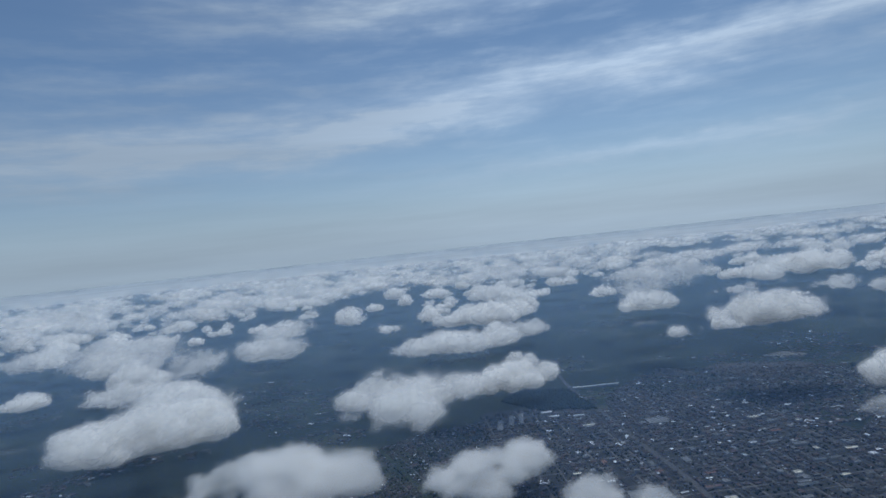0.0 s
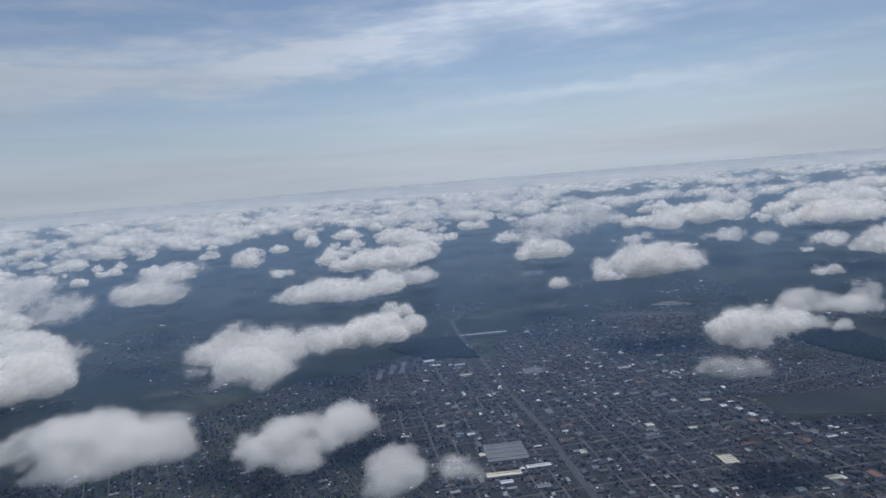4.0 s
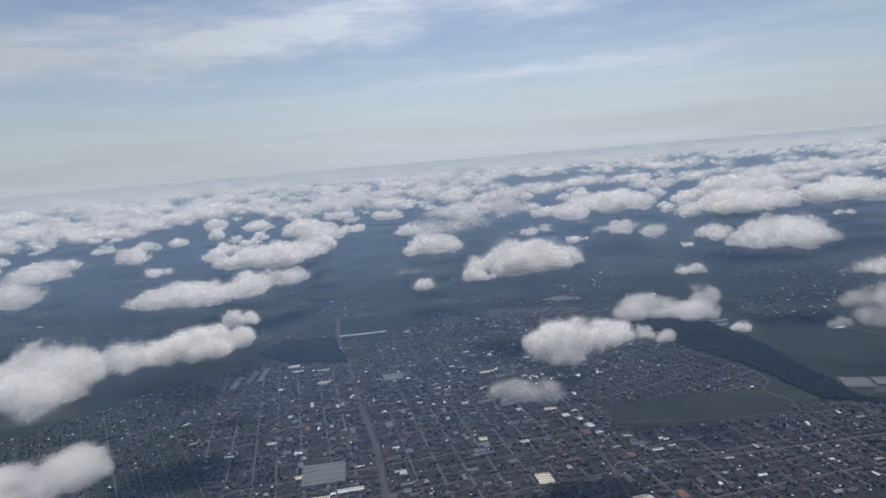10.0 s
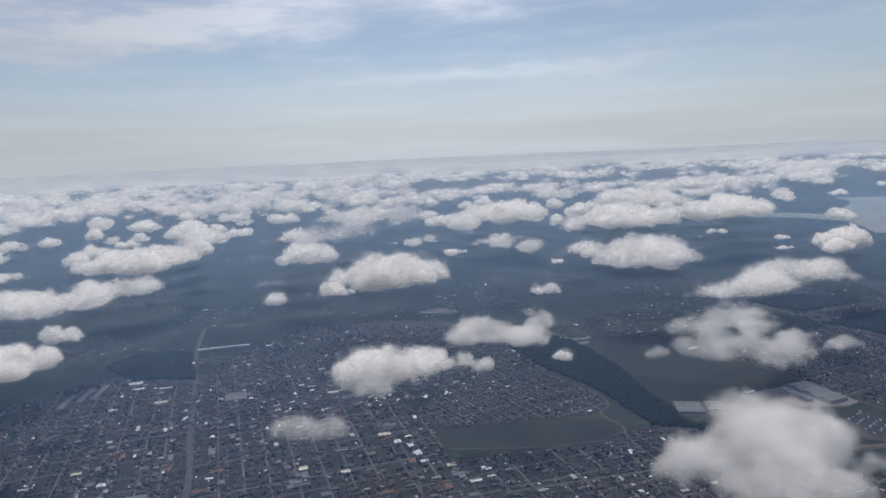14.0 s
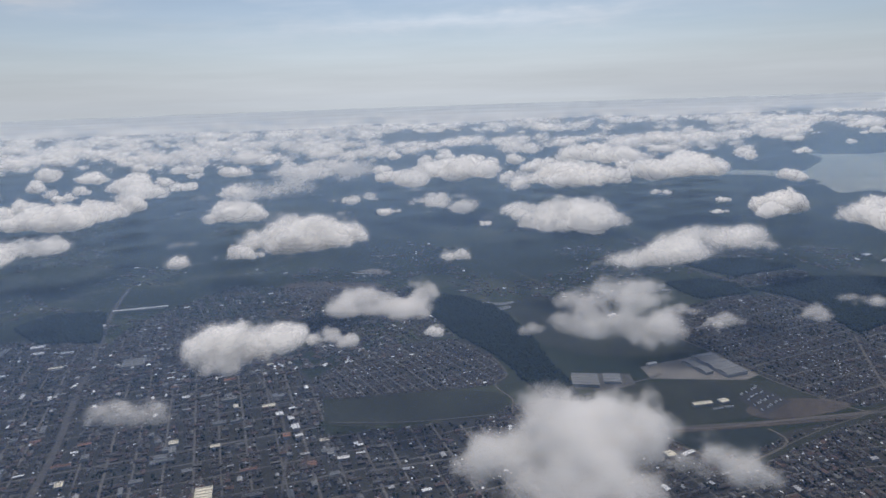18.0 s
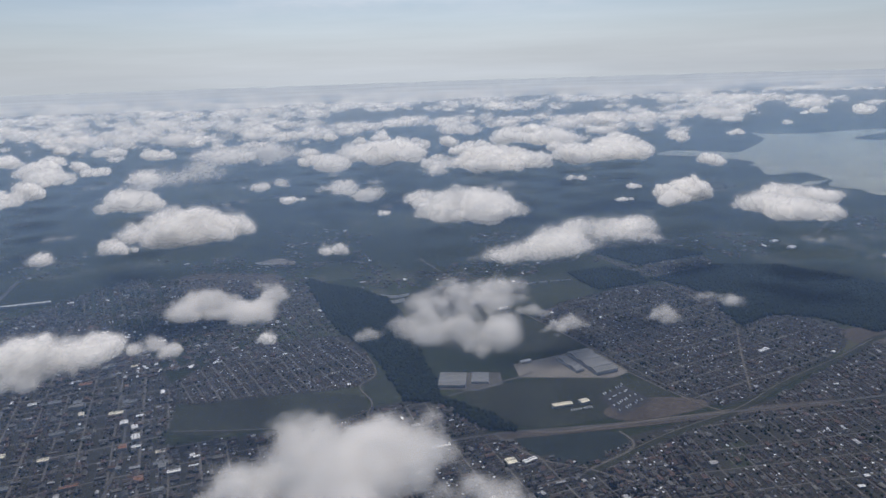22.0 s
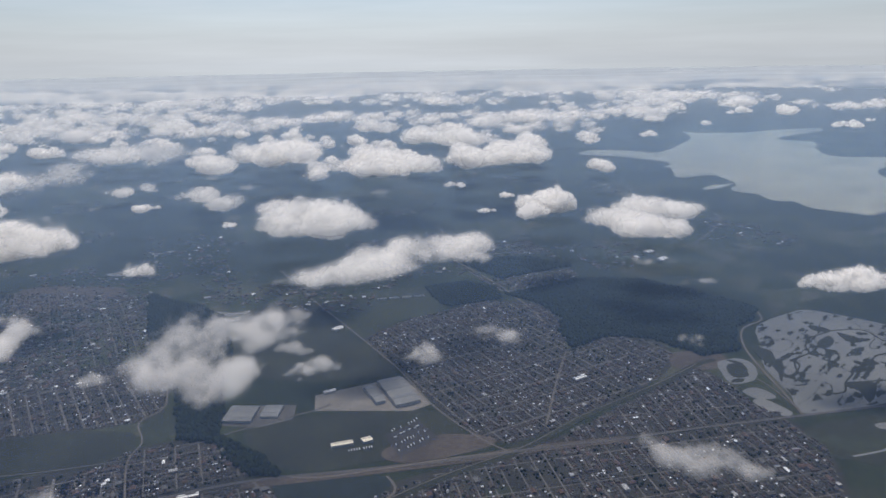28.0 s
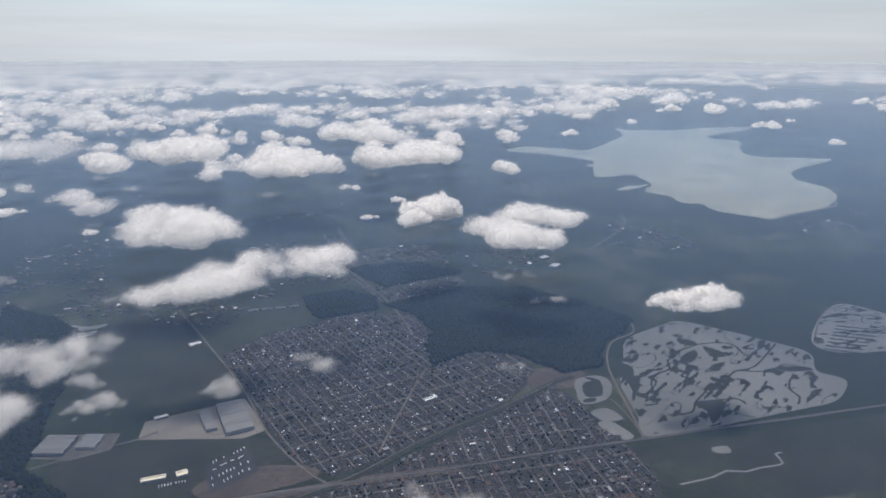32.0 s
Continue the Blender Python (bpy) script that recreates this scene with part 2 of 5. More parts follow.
def mist_material(name, low, high, most, grain=0.6, fray=0.3):
    """The loose outer part of a cloud: its opacity follows the density stored at each point of its layers."""
    n = Nodes(name)
    d = n.add("Attribute")
    d.attribute_name = "thickness"
    p = n.position()
    torn = n.math("MULTIPLY", n.math("SUBTRACT", n.noise(p, 0.27 * grain, 3, 0.55), 0.5), 0.5)
    frayed = n.math("ADD", n.math("ADD", d.outputs["Fac"], torn), n.math("MULTIPLY", n.math("SUBTRACT", n.noise(p, grain, 3, 0.45), 0.5), fray))
    r = n.add("MapRange", interpolation_type="SMOOTHSTEP")
    for socket, value in (("From Min", low), ("From Max", high), ("To Min", 0.0), ("To Max", most)):
        r.inputs[socket].default_value = value
    n.link(frayed, r.inputs["Value"])
    tone = n.ramp(n.noise(p, 0.12, 4), (0.3, 0.88), (0.7, 0.93))
    m = n.veil(r.outputs["Result"], tone, 0.36)
    # the light follows the way out of the cloud rather than the layer
    way, g, lean, sum_, unit = n.add("Attribute"), n.add("NewGeometry"), n.add("VectorMath", operation="MULTIPLY_ADD"), n.add("VectorMath", operation="ADD"), n.add("VectorMath", operation="NORMALIZE")
    way.attribute_name = "outward"
    n.link(way.outputs["Vector"], lean.inputs[0])
    lean.inputs[1].default_value = (1.1, 1.1, 1.1)
    lean.inputs[2].default_value = (0, 0.15, 0.95)
    n.link(lean.outputs[0], sum_.inputs[0])
    n.link(g.outputs["Normal"], sum_.inputs[1])
    n.link(sum_.outputs[0], unit.inputs[0])
    for node in n.tree.nodes:
        if node.type == "BSDF_DIFFUSE":
            n.link(unit.outputs[0], node.inputs["Normal"])
    return m

LAND = land_material()
WOOD = islands("woodland", [(0.0, (0.013, 0.021, 0.013)), (0.3, (0.017, 0.026, 0.015)), (0.6, (0.021, 0.031, 0.017)), (0.85, (0.018, 0.024, 0.016))], 0.95, 0.05)
GRASS = plain("grass", (0.027, 0.031, 0.019), 0.45, 0.4)
MEADOW = plain("meadow", (0.034, 0.042, 0.024), 0.4, 0.2)
EARTH = plain("bare earth", (0.078, 0.064, 0.052), 0.45, 0.5)
YARD = plain("town ground", (0.032, 0.032, 0.026), 0.45, 0.8)
ASPHALT = plain("asphalt", (0.088, 0.084, 0.08), 0.3, 1.2)
STREET = plain("worn street", (0.13, 0.12, 0.107), 0.3, 1.0)
TARMAC = plain("dark tarmac", (0.042, 0.042, 0.042), 0.35, 0.9)
DIRT = plain("dirt road", (0.125, 0.11, 0.092), 0.25, 0.9)
CONCRETE = plain("concrete yard", (0.19, 0.175, 0.155), 0.25, 0.7)
CONCRETE_OLD = plain("worn concrete", (0.095, 0.092, 0.085), 0.4, 0.6)
LAKE = water_material("lake water", (0.345, 0.325, 0.225), 0.04)
POND = water_material("pond water", (0.14, 0.14, 0.13), 0.05)
DARKWATER = plain("marsh", (0.018, 0.026, 0.022), 0.3, 0.3)
ROOFS = islands("house roofs", [(0.0, (0.075, 0.043, 0.033)), (0.22, (0.05, 0.039, 0.033)), (0.46, (0.054, 0.052, 0.048)), (0.68, (0.03, 0.03, 0.03)),
                                (0.8, (0.11, 0.107, 0.1)), (0.93, (0.34, 0.34, 0.335)), (0.972, (0.8, 0.8, 0.78))], 0.7, 0.3)
WALLS = islands("house walls", [(0.0, (0.22, 0.2, 0.17)), (0.3, (0.15, 0.13, 0.11)), (0.6, (0.32, 0.3, 0.28)), (0.8, (0.18, 0.13, 0.1))], 0.9, 0.2)
WHITE_ROOF = plain("white metal roof", (0.72, 0.72, 0.70), 0.12, 1.5, 0.45, 0.5)
GREY_ROOF = plain("grey metal roof", (0.15, 0.155, 0.155), 0.18, 1.0, 0.6, 0.4)
DARK_ROOF = plain("dark metal roof", (0.15, 0.16, 0.165), 0.2, 1.0, 0.6, 0.4)
CREAM_ROOF = plain("cream metal roof", (0.72, 0.66, 0.50), 0.12, 1.0, 0.45, 0.5)
RED_ROOF = plain("clay tile roof", (0.24, 0.12, 0.075), 0.25, 1.5, 0.85, 0.2)
PLASTER = plain("rendered wall", (0.45, 0.43, 0.40), 0.15, 1.0)
CLOUD_MIST = mist_material("cloud mist", 0.12, 0.6, 0.38, 0.5, 0.36)
CLOUD_FAR = mist_material("distant cloud mist", 0.22, 0.56, 0.58, 0.26, 0.32)
CLOUD_DISTANT = mist_material("cloud deck mist", 0.12, 0.5, 0.8, 0.1, 0.22)
CLOUD_RAGGED = mist_material("torn cloud mist", 0.12, 0.66, 0.24, 0.5, 0.55)
CLOUD_WISP = mist_material("cloud wisp", 0.06, 0.85, 0.17, 0.34, 0.5)
# aerial haze imitated by the tint and opacity of flat sheets
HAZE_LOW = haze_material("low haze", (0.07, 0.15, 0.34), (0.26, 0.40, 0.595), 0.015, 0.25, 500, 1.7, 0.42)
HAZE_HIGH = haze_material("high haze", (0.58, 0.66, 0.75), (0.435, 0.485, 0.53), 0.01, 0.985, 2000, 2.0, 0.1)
CIRRUS = cirrus_material()


# ---- helpers for building ----
def part(name, bm, material, parent, label=""):
    """One bmesh as one mesh object under a thing."""
    me = bpy.data.meshes.new(name)
    bm.to_mesh(me)
    bm.free()
    me.materials.append(material)
    ob = new(name, me)
    ob.parent = parent
    return tagged(ob, label) if label else ob


def raw(name, verts, faces, materials, index=None, smooth=False):
    me = bpy.data.meshes.new(name)
    me.from_pydata(np.asarray(verts, float).tolist(), [], faces if isinstance(faces, list) else faces.tolist())
    for m in materials if isinstance(materials, (list, tuple)) else [materials]:
        me.materials.append(m)
    if index is not None:
        me.polygons.foreach_set("material_index", np.asarray(index, np.int32))
    if smooth:
        me.polygons.foreach_set("use_smooth", np.ones(len(me.polygons), bool))
    return new(name, me)


LATTICE = np.random.default_rng(7).random((32, 32, 32))


def vnoise(x, y, z):
    """Smooth value noise between 0 and 1."""
    xi, yi, zi = np.floor(x).astype(int), np.floor(y).astype(int), np.floor(z).astype(int)
    u, v, w = x - xi, y - yi, z - zi
    u, v, w = u * u * (3 - 2 * u), v * v * (3 - 2 * v), w * w * (3 - 2 * w)
    a, b, c, d, e, f = xi % 32, (xi + 1) % 32, yi % 32, (yi + 1) % 32, zi % 32, (zi + 1) % 32
    low = (LATTICE[a, c, e] * (1 - u) + LATTICE[b, c, e] * u) * (1 - v) + (LATTICE[a, d, e] * (1 - u) + LATTICE[b, d, e] * u) * v
    high = (LATTICE[a, c, f] * (1 - u) + LATTICE[b, c, f] * u) * (1 - v) + (LATTICE[a, d, f] * (1 - u) + LATTICE[b, d, f] * u) * v
    return low * (1 - w) + high * w


def fbm(x, y, z, octaves=4, gain=0.5):
    total, amp, norm = 0.0, 1.0, 0.0
    for k in range(octaves):
        total = total + amp * vnoise(x * 2**k + 5.3 * k, y * 2**k + 1.7 * k, z * 2**k + 9.1 * k)
        norm, amp = norm + amp, amp * gain
    return total / norm


def billow(x, y, z, octaves=4, gain=0.5):
    """Rounded swellings with sharp creases between them, between 0 and 1."""
    total, amp, norm = 0.0, 1.0, 0.0
    for k in range(octaves):
        total = total + amp * np.abs(2 * vnoise(x * 2**k + 5.3 * k, y * 2**k + 1.7 * k, z * 2**k + 9.1 * k) - 1)
        norm, amp = norm + amp, amp * gain
    return total / norm


def inside_poly(x, y, poly):
    hit = np.zeros(np.shape(x), bool)
    for (x0, y0), (x1, y1) in zip(poly, poly[1:] + poly[:1]):
        if y0 == y1:
            continue
        hit ^= ((y0 > y) != (y1 > y)) & (x < (x1 - x0) * (y - y0) / (y1 - y0) + x0)
    return hit


def curve(points, step=3.0, closed=False):
    """A smooth line through the points, every step units or so."""
    p = np.array(points, float)
    n = len(p)
    out = []
    for i in range(n if closed else n - 1):
        idx = [(i - 1) % n, i, (i + 1) % n, (i + 2) % n] if closed else [max(i - 1, 0), i, i + 1, min(i + 2, n - 1)]
        a, b, c, d = p[idx]
        for t in np.linspace(0, 1, max(2, int(np.linalg.norm(c - b) / step)), endpoint=False):
            out.append(0.5 * (2 * b + (c - a) * t + (2 * a - 5 * b + 4 * c - d) * t * t + (3 * b - a - 3 * c + d) * t**3))
    if not closed:
        out.append(p[-1])
    return np.array(out)


ROADS = []


def ribbon(name, points, width, material, z, label, kind="structure", category="", thick=0.03):
    """A road or path: a strip with a top and small edges."""
    p = curve(points)
    ROADS.append((curve(points, 0.7), width))
    way = np.gradient(p, axis=0)
    side = np.stack([-way[:, 1], way[:, 0]], 1) / np.maximum(np.linalg.norm(way, axis=1), 1e-6)[:, None]
    wobble = 1 + 0.25 * (fbm(p[:, 0] / 4, p[:, 1] / 4, p[:, 0] * 0 + 3.3, 3) - 0.5)
    left, right = p + side * (width / 2 * wobble)[:, None], p - side * (width / 2 * wobble)[:, None]
    n = len(p)
    rows = [np.c_[left, np.full(n, 0.0)], np.c_[left, np.full(n, z)], np.c_[right, np.full(n, z)], np.c_[right, np.full(n, 0.0)]]
    verts = np.concatenate(rows)
    faces = [(k * n + i, (k + 1) * n + i, (k + 1) * n + i + 1, k * n + i + 1) for k in range(3) for i in range(n - 1)]
    return tagged(raw(name, verts, faces, material), label, category or "road", kind=kind)


def patch(name, points, material, z, label, category, rough=1.5, step=2.0, kind="structure"):
    """A flat piece of land or water with an uneven edge."""
    p = curve(points, step, True) if rough > 0.3 else np.array(points, float)
    c = p.mean(0)
    way = np.roll(p, -1, 0) - np.roll(p, 1, 0)
    side = np.stack([way[:, 1], -way[:, 0]], 1) / np.maximum(np.linalg.norm(way, axis=1), 1e-6)[:, None]
    p = p + side * (0.6 * rough * (fbm(p[:, 0] / (1.6 * rough + 1), p[:, 1] / (1.6 * rough + 1), p[:, 0] * 0 + c[1], 3, 0.6) - 0.5))[:, None]
    p = p + side * (rough * 2 * (fbm(p[:, 0] / (6 * rough + 2), p[:, 1] / (6 * rough + 2), p[:, 0] * 0 + c[0], 4, 0.6) - 0.5))[:, None]
    bm = bmesh.new()
    top = [bm.verts.new((*q, z)) for q in p]
    low = [bm.verts.new((*q, -0.02)) for q in p]
    face = bm.faces.new(top)
    for i in range(len(p)):
        j = (i + 1) % len(p)
        bm.faces.new((top[i], low[i], low[j], top[j]))
    bmesh.ops.triangulate(bm, faces=[face])
    bmesh.ops.recalc_face_normals(bm, faces=bm.faces)
    me = bpy.data.meshes.new(name)
    bm.to_mesh(me)
    bm.free()
    me.materials.append(material)
    return tagged(new(name, me), label, category, kind=kind)


# crowns: a rough dome of two rings and a top
def crowns(name, places, sizes, material, label, category, seed=1):
    """Many tree crowns as one object; places x, y; sizes radius."""
    rng = np.random.default_rng(seed)
    n, k = len(places), 6
    turn = rng.random((n, 1)) * 6.28 + np.arange(k) * 2 * np.pi / k
    r = np.asarray(sizes)[:, None]
    ring = []
    for share, height in ((0.75, 0.1), (1.0, 0.75), (0.6, 1.35)):
        rr = r * share * (0.75 + 0.5 * rng.random((n, k)))
        zz = r * height * (0.85 + 0.3 * rng.random((n, k)))
        ring.append(np.stack([places[:, :1] + rr * np.cos(turn), places[:, 1:2] + rr * np.sin(turn), zz], 2))
    tip = np.stack([places[:, 0] + r[:, 0] * 0.2 * (rng.random(n) - 0.5), places[:, 1], r[:, 0] * (1.5 + 0.3 * rng.random(n))], 1)[:, None]
    verts = np.concatenate([*ring, tip], 1).reshape(-1, 3)
    base = (np.arange(n) * (3 * k + 1))[:, None]
    faces = []
    for a in range(2):
        for i in range(k):
            j = (i + 1) % k
            faces.append(base + np.array([[a * k + i, a * k + j, (a + 1) * k + j, (a + 1) * k + i]]))
    quads = np.concatenate(faces).tolist()
    tris = np.concatenate([base + np.array([[2 * k + i, 2 * k + (i + 1) % k, 3 * k]]) for i in range(k)]).tolist()
    return tagged(raw(name, verts, quads + tris, material, smooth=True), label, category, kind="stuff")


def scatter(poly, spacing, seed, jitter=0.9):
    rng = np.random.default_rng(seed)
    p = np.array(poly)
    (x0, y0), (x1, y1) = p.min(0), p.max(0)
    gx, gy = np.meshgrid(np.arange(x0, x1, spacing), np.arange(y0, y1, spacing))
    g = np.stack([gx.ravel(), gy.ravel()], 1) + (rng.random((gx.size, 2)) - 0.5) * spacing * jitter
    edge = 3 * (fbm(g[:, 0] / 8, g[:, 1] / 8, g[:, 0] * 0 + seed, 3) - 0.5)
    return g[inside_poly(g[:, 0] + edge, g[:, 1] - edge, poly)]


def wood(name, poly, label, spacing=1.25, seed=1):
    g = scatter(poly, spacing, seed)
    rng = np.random.default_rng(seed + 50)
    return crowns(name, g, spacing * (0.55 + 0.4 * rng.random(len(g))), WOOD, label, "forest", seed)


# houses: gabled boxes
def houses(name, x, y, w, d, h, turn, label, seed=1, hip=0.35):
    """Many small gabled houses as one object: walls and roof slopes with eaves."""
    n = len(x)
    u = np.stack([np.cos(turn), np.sin(turn)], 1)
    v = np.stack([-u[:, 1], u[:, 0]], 1)
    c = np.stack([x, y], 1)

    def at(a, b, z):
        return np.c_[c + u * (a * w / 2)[:, None] + v * (b * d / 2)[:, None], z]

    one = np.ones(n)
    rise = h + hip * d * 0.5
    eave = h - 0.03
    wall = [at(-one, -one, 0 * h), at(one, -one, 0 * h), at(one, one, 0 * h), at(-one, one, 0 * h),
            at(-one, -one, h), at(one, -one, h), at(one, one, h), at(-one, one, h), at(-one, 0 * one, rise - 0.04), at(one, 0 * one, rise - 0.04)]
    roof = [at(-1.08 * one, -1.12 * one, eave), at(1.08 * one, -1.12 * one, eave), at(1.08 * one, 1.12 * one, eave), at(-1.08 * one, 1.12 * one, eave),
            at(-1.08 * one, 0 * one, rise), at(1.08 * one, 0 * one, rise)]
    verts = np.stack(wall + roof, 1).reshape(-1, 3)
    base = (np.arange(n) * 16)[:, None]
    quads = [(0, 1, 5, 4), (1, 2, 6, 5), (2, 3, 7, 6), (3, 0, 4, 7), (10, 11, 15, 14), (12, 13, 14, 15)]
    faces, index = [], []
    for q in quads:
        faces += (base + np.array([q])).tolist()
        index += [1 if q[0] >= 10 else 0] * n
    for q in ((4, 7, 8), (6, 5, 9)):
        faces += (base + np.array([q])).tolist()
        index += [0] * n
    return tagged(raw(name, verts, faces, [WALLS, ROOFS], index), label, "houses", kind="stuff")


def clear_of_roads(xy, gap):
    ok = np.ones(len(xy), bool)
    for line, width in ROADS:
        lo, hi = line.min(0) - width - gap, line.max(0) + width + gap
        near = np.where(((xy > lo) & (xy < hi)).all(1))[0]
        for some in np.array_split(near, max(1, len(near) // 2000)):
            if len(some):
                far = ((xy[some][:, None] - line[None]) ** 2).sum(2).min(1)
                ok[some] &= far > (width / 2 + gap) ** 2
    return ok


def quarter(name, poly, turn, along, across, label, seed, lot=1.35, big=0.0, fill=0.85, trees=0.4, street=0.7, skip=()):
    """A built-up quarter: a grid of streets, houses in rows along them, and trees in the yards."""
    rng = np.random.default_rng(seed)
    p = np.array(poly)
    c, a = p.mean(0), radians(turn)
    u, v = np.array([math.cos(a), math.sin(a)]), np.array([-math.sin(a), math.cos(a)])
    s, q = (p - c) @ u, (p - c) @ v
    s0, s1, q0, q1 = s.min(), s.max(), q.min(), q.max()
    # streets along u every `across`, and cross streets along v every `along`
    strips = []

    def run(fixed, lo, hi, is_u):
        m = np.arange(lo, hi, 2.0)
        pts = (c + np.outer(m, u) + fixed * v) if is_u else (c + np.outer(m, v) + fixed * u)
        ok = inside_poly(pts[:, 0], pts[:, 1], poly)
        for z in skip:
            ok &= ~inside_poly(pts[:, 0], pts[:, 1], z)
        start = None
        for i in range(len(m) + 1):
            good = i < len(m) and ok[i]
            if good and start is None:
                start = i
            if not good and start is not None:
                if i - start > 2:
                    strips.append((pts[start], pts[i - 1]))
                start = None

    lanes = np.arange(q0 + across / 2, q1, across) + (rng.random(len(np.arange(q0 + across / 2, q1, across))) - 0.5) * across * 0.2
    cross = np.arange(s0 + along / 2, s1, along) + (rng.random(len(np.arange(s0 + along / 2, s1, along))) - 0.5) * along * 0.3
    for f in lanes:
        run(f, s0, s1, True)
    for f in cross:
        run(f, q0, q1, False)
    verts, faces = [], []
    for k, (e, f) in enumerate(strips):
        w = (f - e) / max(np.linalg.norm(f - e), 1e-6)
        o = np.array([-w[1], w[0]]) * street / 2 * (0.7 + 0.6 * rng.random())
        zz = 0.075 + 0.006 * (k % 5)
        b = len(verts)
        verts += [(*(e + o), zz), (*(e - o), zz), (*(f - o), zz), (*(f + o), zz)]
        faces.append((b, b + 1, b + 2, b + 3))
    if verts:
        tagged(raw("streets", verts, faces, STREET), "worn grey asphalt streets between rows of houses", "streets", kind="structure")
    # houses in rows on both sides of the lanes
    xs = []
    for f in lanes:
        rows = max(1, int((across - street) / 2 / (lot * 0.95)))
        for sgn in (-1, 1):
            for r in range(rows):
                m = np.arange(s0, s1, lot * 0.93)
                m = m + (rng.random(len(m)) - 0.5) * lot * 0.5
                b = f + sgn * (street * 0.5 + lot * (0.55 + r * 0.97) + (rng.random(len(m)) - 0.5) * 0.4)
                xs.append(np.stack([m, b], 1))
    g = np.concatenate(xs)
    near_cross = np.abs(g[:, :1] - cross[None]).min(1) < street * 0.5 + 0.35
    xy = c + g[:, :1] * u + g[:, 1:] * v
    clump = fbm(xy[:, 0] / 14, xy[:, 1] / 14, xy[:, 0] * 0 + seed * 1.3, 3)
    ok = inside_poly(xy[:, 0], xy[:, 1], poly) & ~near_cross
    for z in skip:
        ok &= ~inside_poly(xy[:, 0], xy[:, 1], z)
    ok &= clear_of_roads(xy, 0.5)
    roll = rng.random(len(xy))
    built = ok & (roll < fill * np.clip((clump - 0.28) * 4.2, 0.12, 1))
    h = xy[built]
    n = len(h)
    large = (rng.random(n) < big)[:]
    w = np.where(large, 1.6 + 2.2 * rng.random(n), 0.65 + 0.6 * rng.random(n)) * lot / 1.35
    d = np.where(large, 1.1 + 1.0 * rng.random(n), 0.55 + 0.4 * rng.random(n)) * lot / 1.35
    hh = np.where(large, 0.55 + 0.4 * rng.random(n), 0.28 + 0.3 * rng.random(n) ** 2)
    t = a + np.where(rng.random(n) < 0.5, 0, np.pi / 2) + (rng.random(n) - 0.5) * 0.15
    houses(name, h[:, 0], h[:, 1], w, d, hh, t, label, seed)
    green = xy[ok & ~built]
    pick = rng.random(len(green)) < trees * 0.5
    picked = h[rng.random(n) < trees * 0.12]
    extra = picked + (rng.random(picked.shape) - 0.5) * 1.6
    g2 = np.concatenate([green[pick], extra]) if len(green) else extra
    if len(g2):
        crowns("yard_trees", g2, 0.28 + 0.35 * rng.random(len(g2)), WOOD, "dark green garden trees among the houses", "trees", seed + 3)


def warehouse(x, y, w, d, h, turn, roof, label, name="warehouse", ridges=1, group="large halls"):
    """A hall: walls with a parapet and a roof of one or more shallow gables."""
    hall = tagged(new(name), label, "warehouse", group)
    hall.matrix_world = pose(x, y, 0.05, 0, 0, turn)
    bm = bmesh.new()
    bmesh.ops.create_cube(bm, size=1, matrix=Matrix.Translation((0, 0, h / 2)) @ Matrix.Diagonal((w, d, h, 1)))
    bm.faces.ensure_lookup_table()
    bmesh.ops.delete(bm, geom=[f for f in bm.faces if f.normal.z > 0.5], context="FACES_ONLY")
    part("wall", bm, PLASTER, hall)
    span = d / ridges
    for k in range(ridges):
        bm = bmesh.new()
        y0 = -d / 2 + k * span
        over = 0.08
        rows = [(y0 - (over if k == 0 else 0), h - 0.02), (y0 + span / 2, h + span * 0.07 + 0.03), (y0 + span + (over if k == ridges - 1 else 0), h - 0.02)]
        ends = [[bm.verts.new((sx * (w / 2 + over), yy, zz)) for yy, zz in rows] for sx in (-1, 1)]
        for i in range(2):
            bm.faces.new((ends[0][i], ends[1][i], ends[1][i + 1], ends[0][i + 1]))
        for e in ends:
            bm.faces.new(e)
        bmesh.ops.recalc_face_normals(bm, faces=bm.faces)
        part("roof", bm, roof, hall)
        bm = bmesh.new()
        bmesh.ops.create_cube(bm, size=1, matrix=Matrix.Translation((0, y0 + span / 2, h + span * 0.07 + 0.06)) @ Matrix.Diagonal((w * 0.96, 0.18, 0.1, 1)))
        part("ridge_vent", bm, GREY_ROOF, hall)
    return hall


def lorry(x, y, turn):
    thing = tagged(new("lorry"), "white lorry with a box trailer parked at the works", "lorry", "parked lorries")
    thing.matrix_world = pose(x, y, 0.09, 0, 0, turn)
    for name, cx, cz, sx, sy, sz, material in (("trailer", 0.0, 0.27, 1.15, 0.26, 0.3, WHITE_ROOF), ("cab", 0.72, 0.2, 0.24, 0.25, 0.28, GREY_ROOF), ("chassis", 0.1, 0.09, 1.4, 0.2, 0.06, DARK_ROOF)):
        bm = bmesh.new()
        bmesh.ops.create_cube(bm, size=1, matrix=Matrix.Translation((cx, 0, cz)) @ Matrix.Diagonal((sx, sy, sz, 1)))
        bmesh.ops.bevel(bm, geom=bm.edges[:], offset=0.02, segments=1, affect="EDGES")
        part(name, bm, material, thing)
    for wx in (-0.4, -0.25, 0.7):
        for wy in (-0.11, 0.11):
            bm = bmesh.new()
            bmesh.ops.create_cone(bm, cap_ends=True, segments=10, radius1=0.06, radius2=0.06, depth=0.04, matrix=Matrix.Translation((wx, wy, 0.06)) @ Matrix.Rotation(math.pi / 2, 4, "X"))
            part("wheel", bm, DARK_ROOF, thing)
    return thing


